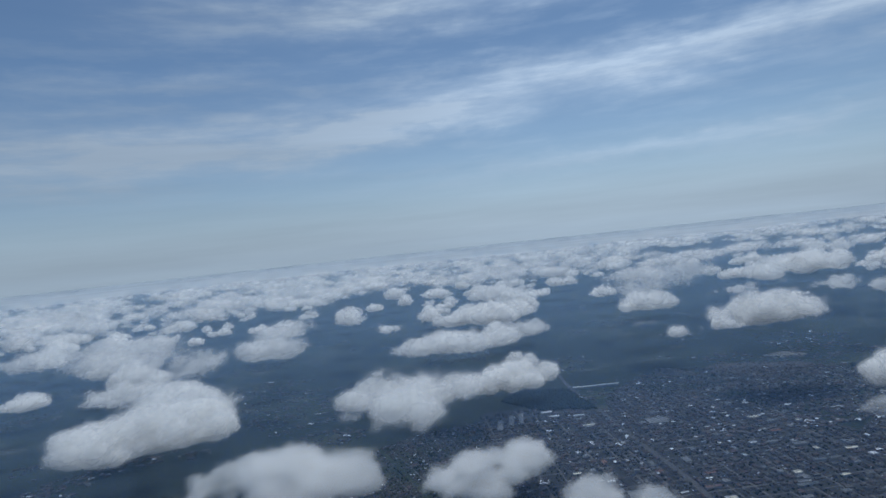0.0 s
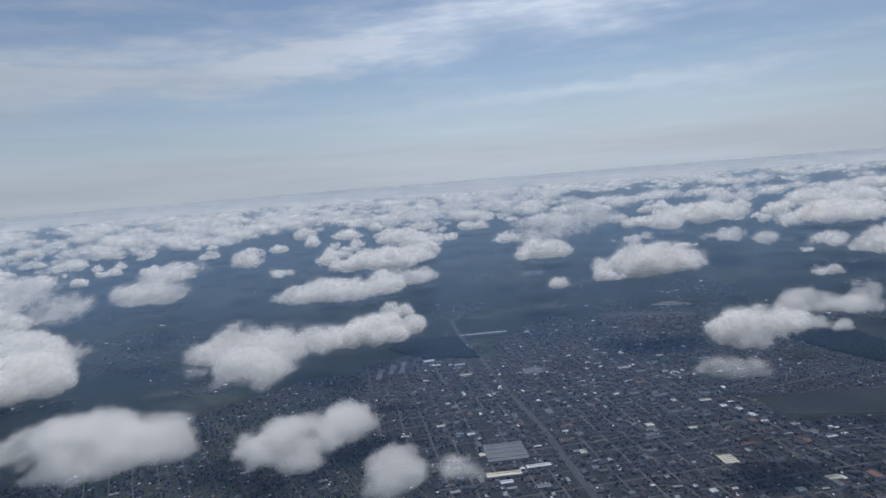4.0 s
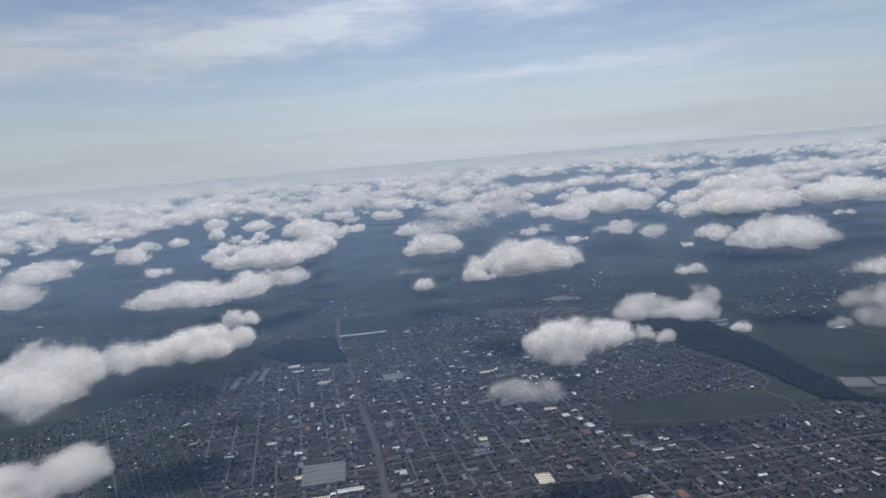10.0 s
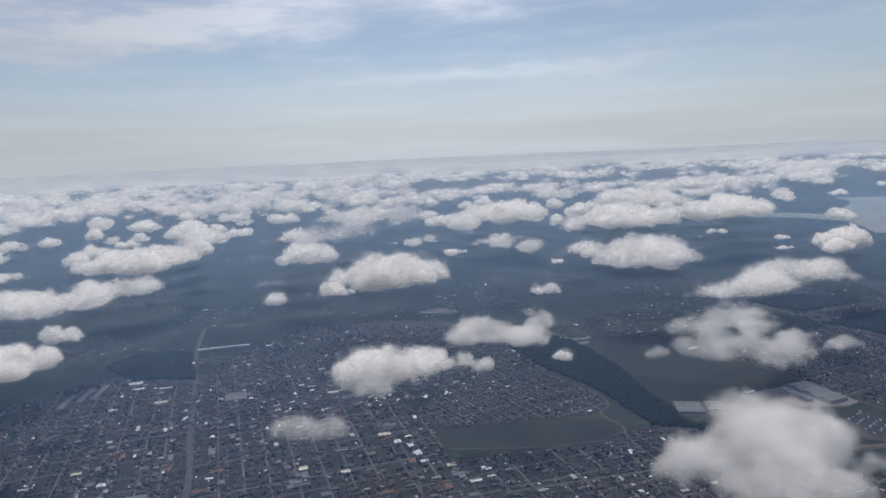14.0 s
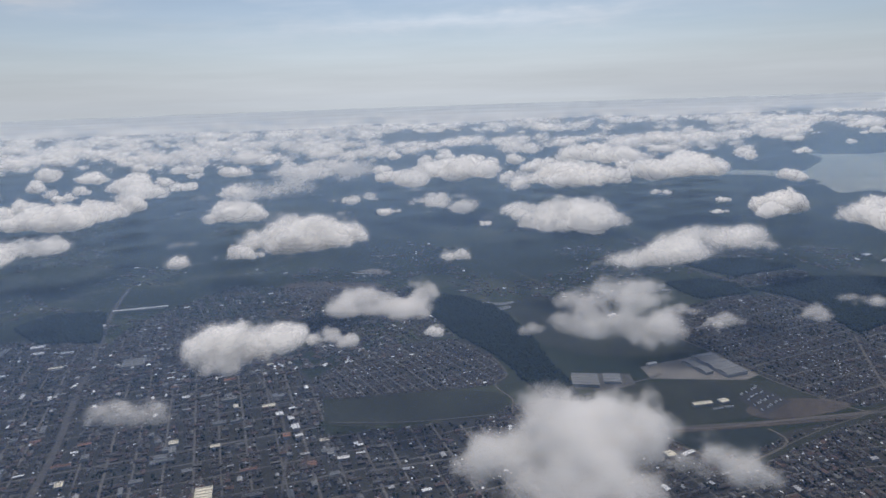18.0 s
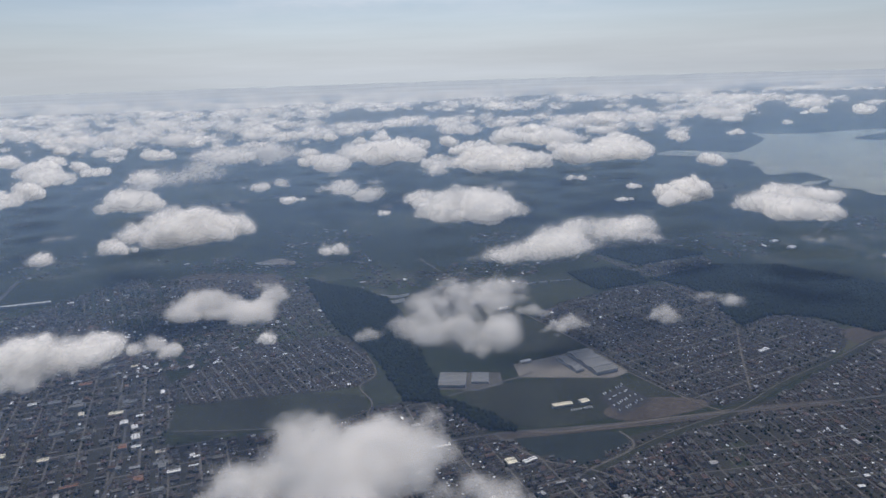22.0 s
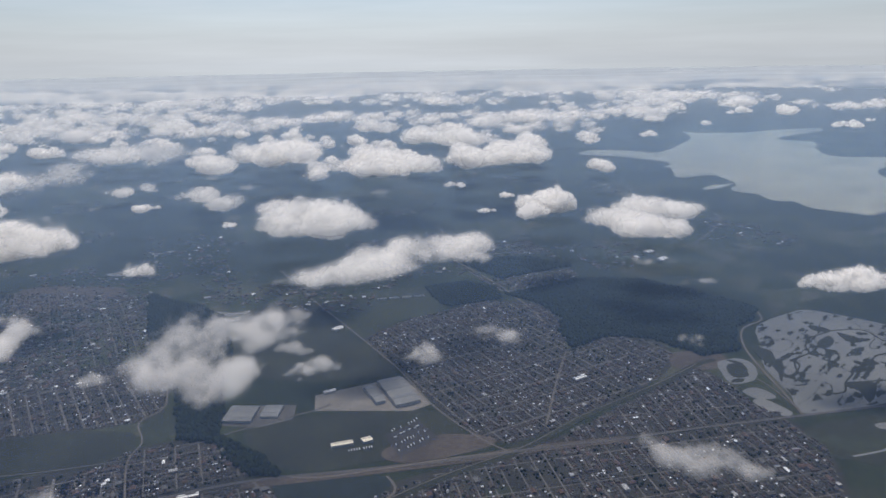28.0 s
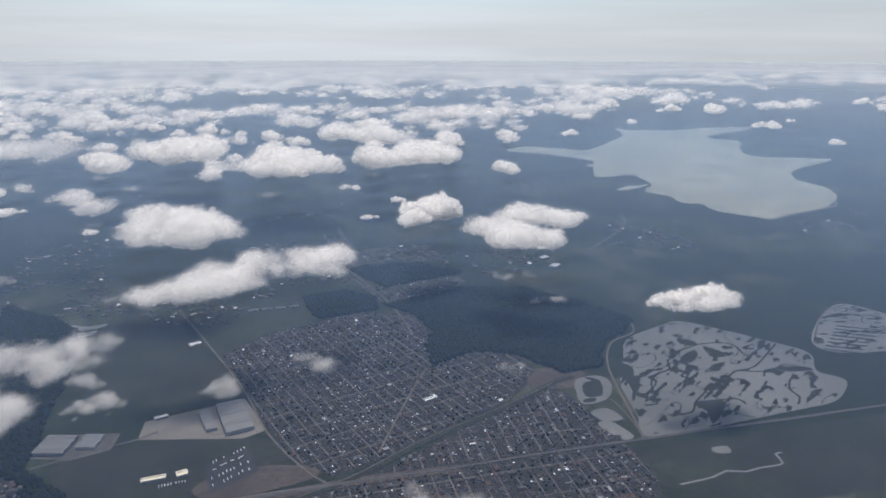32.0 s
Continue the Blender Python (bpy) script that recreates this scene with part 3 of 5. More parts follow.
def cloud(x, y, w, d, h, turn, thin=0, seed=0, base=41.0, grid=46, lobes=(), layers=12, far=False):
    """A cumulus with a flat base, of close layers of mist; a thin one (1) is a scrap, a ragged one (2) is more torn.
    lobes: x, y, radius and height of the swellings it is made of, in the world; without them they are strewn over its width and depth."""
    rng = np.random.default_rng(seed * 17 + 3)
    vox = max(w, d) / grid
    pad = 0.24 * max(w, d) + 2 * vox
    nx, ny, nz = int((w + 2 * pad) / vox), int((d + 2 * pad) / vox), int((h * 1.5) / vox) + 8
    ax = (np.arange(nx) - nx / 2) * vox
    ay = (np.arange(ny) - ny / 2) * vox
    az = (np.arange(nz) - 3.5) * vox
    X, Y, Z = np.meshgrid(ax, ay, az, indexing="ij")
    F = np.zeros(X.shape)
    small = min(w, d)
    spots = [(lx - x, ly - y, 1.18 * lr, lh) for lx, ly, lr, lh in lobes]
    if not spots:
        unit = min(max(small * 0.28, 1.6), 11.0)
        for k in range(int(min(max(w * d / (unit * unit * 5), 3), 22))):
            way, rad = rng.random() * 6.283, math.sqrt(rng.random())
            big = (1.25 - 0.6 * rad) * (0.65 + 0.7 * rng.random())
            spots.append((math.cos(way) * rad * 0.38 * w, math.sin(way) * rad * 0.36 * d, unit * big, h * min(1.0, big) * (1 - 0.45 * rad)))
    else:
        unit = sum(q[2] for q in spots) / len(spots)

    if thin == 1:
        spots = [(px + r * (dx + 0.3 * rng.random()), py + r * (dy - 0.2 * rng.random()), r * size, top * tall) for px, py, r, top in spots
                 for dx, dy, size, tall in ((-0.9, 0.1, 0.5, 0.7), (-0.1, 0.35, 0.6, 0.95), (0.6, -0.1, 0.5, 0.75), (1.2, 0.2, 0.35, 0.5))]
    for k in range(3):
        way = rng.random() * 6.283
        spots.append((math.cos(way) * 0.4 * w, math.sin(way) * 0.4 * d, unit * (0.22 + 0.25 * rng.random()), h * (0.15 + 0.25 * rng.random())))

    def puff(px, py, pz, r, up, down):
        lo = [max(0, int((v - 2.2 * r - a[0]) / vox)) for v, a in ((px, ax), (py, ay))]
        hi = [int((v + 2.2 * r - a[0]) / vox) + 2 for v, a in ((px, ax), (py, ay))]
        cut = (slice(lo[0], hi[0]), slice(lo[1], hi[1]))
        q = ((X[cut] - px) / r) ** 2 + ((Y[cut] - py) / r) ** 2 + np.where(Z[cut] > pz, ((Z[cut] - pz) / up) ** 2, ((Z[cut] - pz) / down) ** 2)
        F[cut] += 1.1 * np.exp(-0.9 * q)

    for px, py, r, top in spots:
        puff(px, py, top * 0.28, r * 0.8, max(0.56 * top, vox), max(0.34 * top, vox))
        for k in range(11):
            way, rad = rng.random() * 6.283, 0.25 + 0.9 * rng.random()
            rr = r * (0.2 + 0.24 * rng.random())
            level = top * (0.12 + 0.62 * max(0.0, 1 - rad) + 0.16 * rng.random())
            puff(px + math.cos(way) * rad * r, py + math.sin(way) * rad * r, level, rr, max(rr * 0.75, vox), max(rr * 0.7, vox))
    F = 1 - np.exp(-0.95 * F)
    size = min(max(unit * 0.6, 2.6 * vox), 6.0)
    ox, oy = x * 0.37 + seed, y * 0.41
    bill = billow(X / (1.5 * size) + ox, Y / (1.5 * size) + oy, Z / (size * 1.3) + seed, 4, 0.55)
    tear = fbm(X / (size * 2.4) + oy, Y / (size * 2.4) + ox, Z / (size * 1.8) + 3 * seed, 3, 0.5)
    ragged = (0.0, 0.6, 0.42)[thin]
    F = F + ((1.25 + 0.5 * ragged) * (bill - 0.3) + (2.0 + 1.4 * ragged) * (tear - 0.5)) * np.clip(F * 2.6, 0, 1) - 0.1 * ragged
    F -= 0.6 * np.clip(-Z / (0.16 * h), 0, 1.5)
    # nothing reaches the sides of the box
    rim = np.minimum(np.minimum(X - ax[0], ax[-1] - X), np.minimum(Y - ay[0], ay[-1] - Y)) / (0.7 * pad)
    F -= 1.2 * np.clip(1 - rim, 0, 1) ** 2
    # the skins follow a blurred field that is torn at a finer scale
    S = F.copy()
    for _ in range(1):
        for axis in range(3):
            S = (np.roll(S, 1, axis) + np.roll(S, -1, axis) + np.roll(S, 2, axis) + np.roll(S, -2, axis) + S) / 5
    S = S + (0.95 + ragged) * (fbm(X / (size * 0.7) + oy, Y / (size * 0.7) + ox, Z / (size * 0.55) + seed, 4, 0.65) - 0.5) * np.clip(S * 4, 0, 1)
    edge = [0, -1]
    for field in (F, S):
        field[edge], field[:, edge], field[:, :, edge] = -1, -1, -1
    thing = tagged(new("cloud"), ("thin torn scrap of white cloud floating over the town" if thin == 1 else "puffy white cumulus cloud with a grey flat base"), "cloud", "clouds over the town")
    thing.matrix_world = pose(x, y, base, 0, 0, turn)
    corner = np.array([ax[0], ay[0], az[0]])
    if layers:
        # close leaning layers that carry its density and the way out of it
        gap = max((0.6 * (d + pad) + 0.8 * (h * 1.25)) / layers, 0.35)
        slope = [np.gradient(S, axis=k) for k in range(3)]
        fine = vox * (2 if grid > 60 else 1.6 if grid > 40 else 1.25)
        us = np.arange(ax[2], ax[-3], fine)
        ws = np.arange(0, (d + 2 * pad) * 0.8 + h * 1.5, fine)
        gu, gw = np.meshgrid(us, ws, indexing="ij")
        wave = 1.3 * (fbm(gu / (3 * gap) + ox, gw / (3 * gap) + oy, gu * 0 + seed, 2) - 0.5) * gap
        size3 = np.array(S.shape) - 2
        c, s = math.cos(radians(turn)), math.sin(radians(turn))
        vs, fs, ds, ns, start = [], [], [], [], 0
        for k in range(-int(0.9 * layers), int(1.3 * layers)):
            # a layer leans back: it runs along x and along (0, .8, .6)
            off = k * gap + wave * (1 if k % 2 else -1)
            px, py, pz = gu, -0.5 * d - pad + 0.8 * gw - 0.6 * off, az[2] - 0.15 * h + 0.6 * gw + 0.8 * off
            g = np.stack([(px - ax[0]) / vox, (py - ay[0]) / vox, (pz - az[0]) / vox], -1)
            inside = np.all((g > 1) & (g < size3), -1)
            if not inside.any():
                continue
            g = np.clip(g, 0, size3 - 0.001)
            i0 = g.astype(int)
            f = g - i0
            sheet = np.zeros(px.shape)
            for q in range(8):
                o = (q & 1, q >> 1 & 1, q >> 2)
                sheet += S[i0[..., 0] + o[0], i0[..., 1] + o[1], i0[..., 2] + o[2]] * np.prod([f[..., t] if o[t] else 1 - f[..., t] for t in range(3)], axis=0)
            sheet = np.where(inside, sheet, -1)
            on = np.maximum.reduce([sheet[:-1, :-1], sheet[1:, :-1], sheet[:-1, 1:], sheet[1:, 1:]]) > 0.02
            if not on.any():
                continue
            used = np.zeros(sheet.shape, bool)
            for p, q in ((0, 0), (1, 0), (0, 1), (1, 1)):
                used[p:p + on.shape[0], q:q + on.shape[1]] |= on
            number = np.full(sheet.shape, -1)
            number[used] = np.arange(used.sum()) + start
            i, j = np.nonzero(on)
            fs.append(np.stack([number[i, j], number[i + 1, j], number[i + 1, j + 1], number[i, j + 1]], 1))
            vs.append(np.stack([px[used], py[used], pz[used]], 1))
            ds.append(sheet[used])
            out = -np.stack([m[i0[..., 0], i0[..., 1], i0[..., 2]][used] for m in slope], 1)
            out /= np.linalg.norm(out, axis=1, keepdims=True) + 0.03
            ns.append(np.stack([out[:, 0] * c - out[:, 1] * s, out[:, 0] * s + out[:, 1] * c, out[:, 2]], 1))
            start += used.sum()
        if vs:
            ob = raw("mist", np.concatenate(vs), np.concatenate(fs), CLOUD_FAR if far and thin != 1 else (CLOUD_MIST, CLOUD_WISP, CLOUD_RAGGED)[thin], smooth=True)
            ob.data.attributes.new("thickness", "FLOAT", "POINT").data.foreach_set("value", np.concatenate(ds).astype(np.float32))
            ob.data.attributes.new("outward", "FLOAT_VECTOR", "POINT").data.foreach_set("vector", np.concatenate(ns).astype(np.float32).ravel())
            ob.parent = thing
    return thing


# ---- land ----
rings = np.concatenate([[0], np.geomspace(60, 4985, 40)])
spokes = 96
ang = np.arange(spokes) * 2 * np.pi / spokes
gv = [(170.0, 15.0, 0.0)] + [(170 + r * math.cos(a), 15 + r * math.sin(a), 0.0) for r in rings[1:] for a in ang]
gf = [(0, 1 + i, 1 + (i + 1) % spokes) for i in range(spokes)]
for k in range(len(rings) - 2):
    for i in range(spokes):
        j = (i + 1) % spokes
        gf.append((1 + k * spokes + i, 1 + (k + 1) * spokes + i, 1 + (k + 1) * spokes + j, 1 + k * spokes + j))
tagged(raw("ground", gv, gf, LAND), "dark green and brown plain of fields and woods", "ground", kind="structure")

# lake with a straight dam on its near side
LAKE_SHORE = [(816, 903), (864, 929), (902, 887), (930, 865), (1009, 924), (1059, 967), (1096, 1005), (1144, 1087), (1158, 1056), (1232, 1026), (1321, 1035), (1398, 1016),
              (1346, 973), (1223, 936), (1205, 897), (1212, 857), (1138, 778), (1106, 721), (1161, 680), (1177, 660), (1070, 622), (1011, 573), (990, 510), (919, 456),
              (851, 445), (828, 438), (820, 454), (809, 482), (818, 511), (805, 520), (814, 550), (807, 580), (835, 606), (854, 650), (856, 666), (811, 670),
              (844, 724), (846, 743), (873, 768), (862, 821), (850, 852), (828, 876)]
patch("lake", LAKE_SHORE, LAKE, 0.12, "large pale grey reservoir reflecting the sky", "lake", 5, 2.5)
ribbon("dam", [(826, 435), (851, 441.5), (919, 452.5), (940, 467)], 3.0, CONCRETE, 0.9, "long straight grassy dam along the reservoir's near shore", category="dam")
patch("lake_inlet", [(785, 597), (808, 611), (821, 609), (840, 614), (825, 603), (800, 593.5)], LAKE, 0.16, "narrow pale inlet beside the reservoir", "lake", 2)

# fields, parks and meadows
patch("park_field", [(193, 290), (253, 281), (262, 268), (256, 256), (223, 260), (191, 269)], GRASS, 0.05, "dark green open parkland between the quarters", "park", 2)
patch("park_field", [(264, 285), (275, 289), (275, 272), (270, 266), (263.5, 267)], MEADOW, 0.055, "rounded green meadow bounded by a track", "meadow", 1)
patch("field", [(352, 395), (416, 400), (416, 362), (378, 348), (360, 338)], MEADOW, 0.05, "flat green pasture beside a straight road", "field", 2)
patch("field", [(310, 395), (346, 398), (358, 338), (366, 292), (320, 300), (300, 330)], GRASS, 0.05, "dull green pasture by the river wood", "field", 3)
patch("field", [(300, 262), (330, 264), (372, 250), (372, 222), (345, 224), (312, 230)], GRASS, 0.045, "scrubby open ground round the works", "field", 1)
patch("sports_field", [(368, 196), (379, 195), (375, 182), (363, 182)], MEADOW, 0.06, "green grass sports field among the houses", "field", 0.3)
patch("field", [(496, 191), (584, 178), (660, 165), (640, 130), (549, 140), (493, 165)], GRASS, 0.045, "dark wet meadow beyond the highway", "field", 3)
patch("field", [(493, 182), (510, 177), (520, 169), (500, 168)], MEADOW, 0.06, "bright green corner of wet meadow", "field", 1)
patch("bare_ground", [(488, 262), (500, 262), (512, 252), (500, 243), (484, 248)], EARTH, 0.055, "bare brown building ground at the wood's edge", "bare ground", 1.5)
patch("bare_ground", [(345, 230), (366, 234), (384, 226), (380, 219), (350, 220)], EARTH, 0.06, "bare brown ground beside the works road", "bare ground", 1.5)
patch("bare_ground", [(185, 492), (243, 468), (220, 439), (185, 449)], EARTH, 0.05, "pale terraced bare ground at the town's edge", "bare ground", 3)

# town ground under the quarters
TOWN_GRID = [(14, 412), (40, 420), (86, 400), (100, 440), (140, 420), (178, 345), (190, 292), (188, 262), (258, 252), (262, 196), (60, 190), (20, 300)]
HOOD_B = [(183, 310), (205, 335), (222, 345), (262, 345), (271, 320), (271, 294), (262, 284), (193, 292)]
HOOD_D = [(244, 254), (262, 264), (291, 260), (299, 231), (261, 231), (240, 231)]
HOOD_E = [(262, 227), (303, 227), (308, 211), (330, 196), (360, 204), (330, 170), (262, 170), (255, 200)]
HOOD_C = [(363, 333), (385, 348), (413, 356), (440, 362), (466, 346), (464, 315), (450, 286), (476, 290), (490, 284), (492, 262), (470, 243), (440, 233), (410, 222), (388, 219), (378, 232), (372, 262), (369, 298)]
HOOD_C_SOUTH = [(372, 212), (410, 217), (440, 228), (470, 238), (492, 245), (494, 226), (490, 212), (494, 199), (460, 204), (427, 208), (395, 213)]
HOOD_F = [(330, 205), (370, 213), (400, 210), (430, 205), (460, 201), (492, 196), (490, 176), (470, 150), (420, 120), (340, 120), (320, 165)]
SUBURB = [(-150, 240), (-90, 330), (-20, 390), (14, 400), (22, 300), (60, 190), (20, 170), (-120, 180)]
for poly in (TOWN_GRID, HOOD_B, HOOD_D, HOOD_E, HOOD_C, HOOD_C_SOUTH, HOOD_F):
    patch("town_ground", poly, YARD, 0.035, "worn grey-brown ground of yards and gardens", "ground", 1.0)

# flooded pits with reed islands
PIT = [(553, 275), (580, 283), (596, 282), (615, 249), (623, 228), (610, 213), (614, 201), (593, 190), (564, 191), (532, 193), (503, 198), (510, 212), (520, 236), (536, 256)]
PIT_EAST = [(674, 262), (700, 268), (705, 235), (680, 215), (642, 220), (635, 236)]


def pit(poly, seed, share, stretch):
    patch("flooded_pit", poly, POND, 0.1, "pale grey water of flooded sand pits", "pond", 0.8)
    p = np.array(poly, float)
    (x0, y0), (x1, y1) = p.min(0), p.max(0)
    cell = 0.36
    gx, gy = np.meshgrid(np.arange(x0, x1, cell), np.arange(y0, y1, cell), indexing="ij")
    a, b = gx * math.cos(stretch) + gy * math.sin(stretch), -gx * math.sin(stretch) + gy * math.cos(stretch)
    f = fbm(a / 6.5 + seed, b / 2.6, gx * 0 + seed, 4, 0.55)
    ridge = 1 - 2.2 * np.abs(fbm(a / 30, b / 14 + seed, gx * 0 + 2 * seed, 2) - 0.5) * 4
    land = ((f > 1 - share) | (ridge > 0.95)) & inside_poly(gx, gy, poly)
    at = np.argwhere(land[:-1, :-1])
    n = len(at)
    q = np.stack([x0 + at[:, 0] * cell, y0 + at[:, 1] * cell], 1)
    z = 0.2
    vs = np.stack([np.c_[q, np.full(n, z)], np.c_[q + (cell, 0), np.full(n, z)], np.c_[q + (cell, cell), np.full(n, z)], np.c_[q + (0, cell), np.full(n, z)]], 1).reshape(-1, 3)
    ob = raw("reed_islands", vs, (np.arange(n) * 4)[:, None] + np.arange(4)[None], ISLES)
    tagged(ob, "dark reedy islands and dikes in the flooded pits", "islands", kind="stuff")


ISLES = plain("reeds", (0.024, 0.028, 0.02), 0.3, 0.6)
pit(PIT, 4.0, 0.385, 0.5)
for line in ([(521, 207), (531, 205), (538.6, 211), (547.5, 215.6), (554, 219), (563.6, 220.5), (569.6, 224), (576.8, 226.8), (586.8, 226.6), (607.7, 237), (617, 242)],
             [(538.6, 211), (548.4, 208.7), (556.8, 206.4), (556.5, 201.8)],
             [(517.4, 217), (523, 216), (526, 221.5), (533.7, 232.7), (541, 237.6), (550, 240), (554, 246.6), (562.4, 251.4), (565.5, 259.5)],
             [(591.4, 211), (583.5, 203.8), (582, 197.7), (576, 193.3)], [(576.8, 226.8), (584, 222.6), (592, 220.5), (602, 223), (609.4, 214)],
             [(567, 253.7), (583.5, 256), (596.4, 250.7), (593.3, 237.4), (603.7, 240.3), (614.6, 243.3)]):
    ribbon("dike", line, 0.8, ISLES, 0.24, "narrow dark reedy dike between the flooded pits", category="dike")
for shore in ([(537.4, 210.6), (549.5, 207.8), (545, 202.4), (532.7, 194.7), (537.7, 203.3)], [(563.5, 248), (574.5, 252), (572, 246), (563.3, 241.4), (559, 242.5)],
              [(581.4, 253.8), (585, 246.5), (584.6, 241), (577.4, 242.5)], [(531, 254.5), (535, 247.6), (530, 240), (533, 239), (519, 224.4), (515.3, 222), (523.4, 234), (524.7, 242.4)],
              [(597.6, 222), (607, 218.3), (609, 214.4), (600.7, 215.8), (594.6, 219.6)], [(560.8, 226.5), (563.4, 223.6), (561.6, 220), (558.7, 223)], [(577, 266), (582, 260), (579, 255), (573.6, 260)]):
    patch("reed_island", shore, ISLES, 0.22, "dark ragged reed island in the flooded pits", "island", 0.9)
for k in range(9):
    ribbon("dike", [(629 + 4.6 * k, 226 + 2.6 * k), (640 + 5.2 * k, 216 + 2.2 * k)], 1.0, ISLES, 0.24, "straight low dike between narrow basins", category="dike")
pit(PIT_EAST, 9.0, 0.36, -0.35)
patch("pond", [(504, 247), (516, 247), (516.3, 238), (508, 228), (497, 226), (495, 232)], POND, 0.1, "pale ring-shaped pond with a reed island", "pond", 1.3)
patch("pond_island", [(505, 243), (512, 243), (512, 238), (506, 231), (500, 231), (500, 235)], ISLES, 0.16, "dark reed island in the small pond", "island", 1.4)
patch("pond_island", [(509, 247.5), (512, 246), (513.5, 241.5), (511, 242.5)], ISLES, 0.17, "dark reed spit in the small pond", "island", 0.8)
patch("pond_island", [(496, 229), (499, 231), (503, 229.5), (500, 227.5)], ISLES, 0.17, "dark reed spit in the small pond", "island", 0.8)
patch("pond", [(494, 221), (502, 221), (503, 212), (495, 213)], POND, 0.1, "small pale pond beside the highway", "pond", 0.4)
patch("pond", [(491, 212), (497, 212), (499, 200), (493, 199.5)], POND, 0.1, "small pale pond beside the highway", "pond", 0.4)
patch("pond", [(523, 299), (529, 294), (538, 293), (528, 290)], POND, 0.1, "little pale pond in the wood", "pond", 0.4)
for bank in ([(281, 415.5), (286.5, 409.5), (293, 402.5), (292, 398.5), (285.5, 404), (280, 411.5)], [(295, 402), (303, 396.5), (312, 397), (310, 393), (302, 391.5), (294.5, 397)],
             [(293.5, 394), (300, 388), (307, 389.5), (306, 384), (299, 382.5), (294, 388)]):
    patch("pond", bank, POND, 0.3, "narrow pale oxbow pond by the river", "pond", 0.5)
ribbon("creek", [(271, 396), (269.5, 389), (267, 379), (265, 368)], 0.9, POND, 0.3, "thin pale creek through the river wood", category="creek")
patch("bare_ground", [(232, 505), (246, 511), (257, 497), (250, 491), (240, 499)], CONCRETE, 0.12, "pale sandy works ground beyond the town", "bare ground", 1.2)
patch("pond", [(230, 507), (252, 500), (250, 494), (232, 500)], POND, 0.1, "small bright pond beyond the town", "pond", 0.8)
patch("pond", [(520, 182), (526, 181), (524, 177), (519, 179)], POND, 0.1, "small round pool in the wet meadow", "pond", 0.4)
ribbon("creek", [(494, 169), (507, 168), (514, 169), (520, 166), (526, 166), (531, 165), (536, 165), (538, 170), (541, 170)], 0.9, POND, 0.08, "narrow winding creek in the wet meadow", category="creek")
patch("dark_pool", [(306, 223), (323, 220), (341, 215), (339, 205), (321, 200), (311, 207)], DARKWATER, 0.09, "dark lagoon bounded by roads", "lagoon", 0.8)

# woods
RIVER_WOOD = [(258, 450), (272, 430), (284, 418), (298, 392), (300, 350), (296, 316), (293, 279), (291, 262), (305, 241), (309, 228), (298, 232), (288, 258), (276, 264), (275, 290), (274, 316), (264, 350), (260, 380)]
wood("river_wood", RIVER_WOOD, "dark green wood along the river", 1.3, 1)
wood("wood", [(416, 400), (443, 399), (455, 381), (449, 363), (417, 361), (414, 380)], "small dark wood beside the quarter", 1.3, 2)
FOREST_E = [(456, 368), (510, 377), (545, 362), (572, 297), (560, 285), (541, 278), (523, 254), (503, 255), (492, 282), (476, 290), (452, 284), (456, 306), (467, 320), (466, 346)]
wood("forest", FOREST_E, "broad dark forest behind the town", 1.45, 3)
wood("wood", [(28, 447), (43, 468), (75, 460), (83, 403), (50, 413)], "dark wood behind the works", 1.4, 4)
wood("wood", [(455, 440), (500, 436), (520, 405), (464, 396)], "dark wood between the village streets", 1.6, 6)

# roads
ribbon("avenue", [(78, 520), (78.4, 462), (84, 392), (88.3, 327), (92.6, 280), (94, 226), (99, 150)], 2.6, ASPHALT, 0.13, "wide grey avenue running straight through the town")
ribbon("verge", [(296, 227), (330, 221), (366, 215.5), (398, 212), (430, 206)], 4.2, EARTH, 0.1, "bare brown strip along the highway", category="verge")
ribbon("highway", [(200, 231), (260, 229), (298, 228.6), (330, 222.5), (366, 216), (398, 212), (427, 207), (459, 203), (501, 196.5), (530, 192), (566, 186), (610, 179), (760, 155)], 1.5, ASPHALT, 0.15, "long pale grey highway past the ponds")
ribbon("road", [(312, 226), (322, 222), (347, 219), (367, 217), (385, 214)], 1.0, DIRT, 0.17, "brown works road beside the highway")
ribbon("road", [(319, 197), (338, 202.5), (343, 208), (342, 215)], 0.9, DIRT, 0.12, "pale track round the dark lagoon")
ribbon("road", [(300, 228), (306, 212), (311, 205), (320, 198), (330, 186)], 0.8, DIRT, 0.12, "pale track round the dark lagoon")
ribbon("road", [(276, 258), (291, 262), (315, 267), (328, 269), (334, 272)], 0.9, ASPHALT, 0.12, "grey road to the works")
ribbon("road", [(271, 320), (271, 294), (262, 284), (264, 268), (260, 256), (261, 231), (264, 190)], 0.7, DIRT, 0.12, "pale road round the quarter's edge")
ribbon("road", [(338, 470), (346, 414), (356, 362), (368, 297), (372, 256), (380, 226), (386, 214)], 0.9, DIRT, 0.12, "straight pale road past the works")
ribbon("road", [(475, 560), (475, 541), (461, 474), (453.5, 451), (457, 410), (459, 376), (458, 342), (455, 318)], 1.1, DIRT, 0.12, "pale village street")
ribbon("road", [(457.6, 462), (483, 479), (530, 486)], 0.9, DIRT, 0.12, "pale village street")
ribbon("road", [(719, 505), (706, 480), (680, 455), (632, 421)], 1.4, DIRT, 0.1, "pale country track near the reservoir")
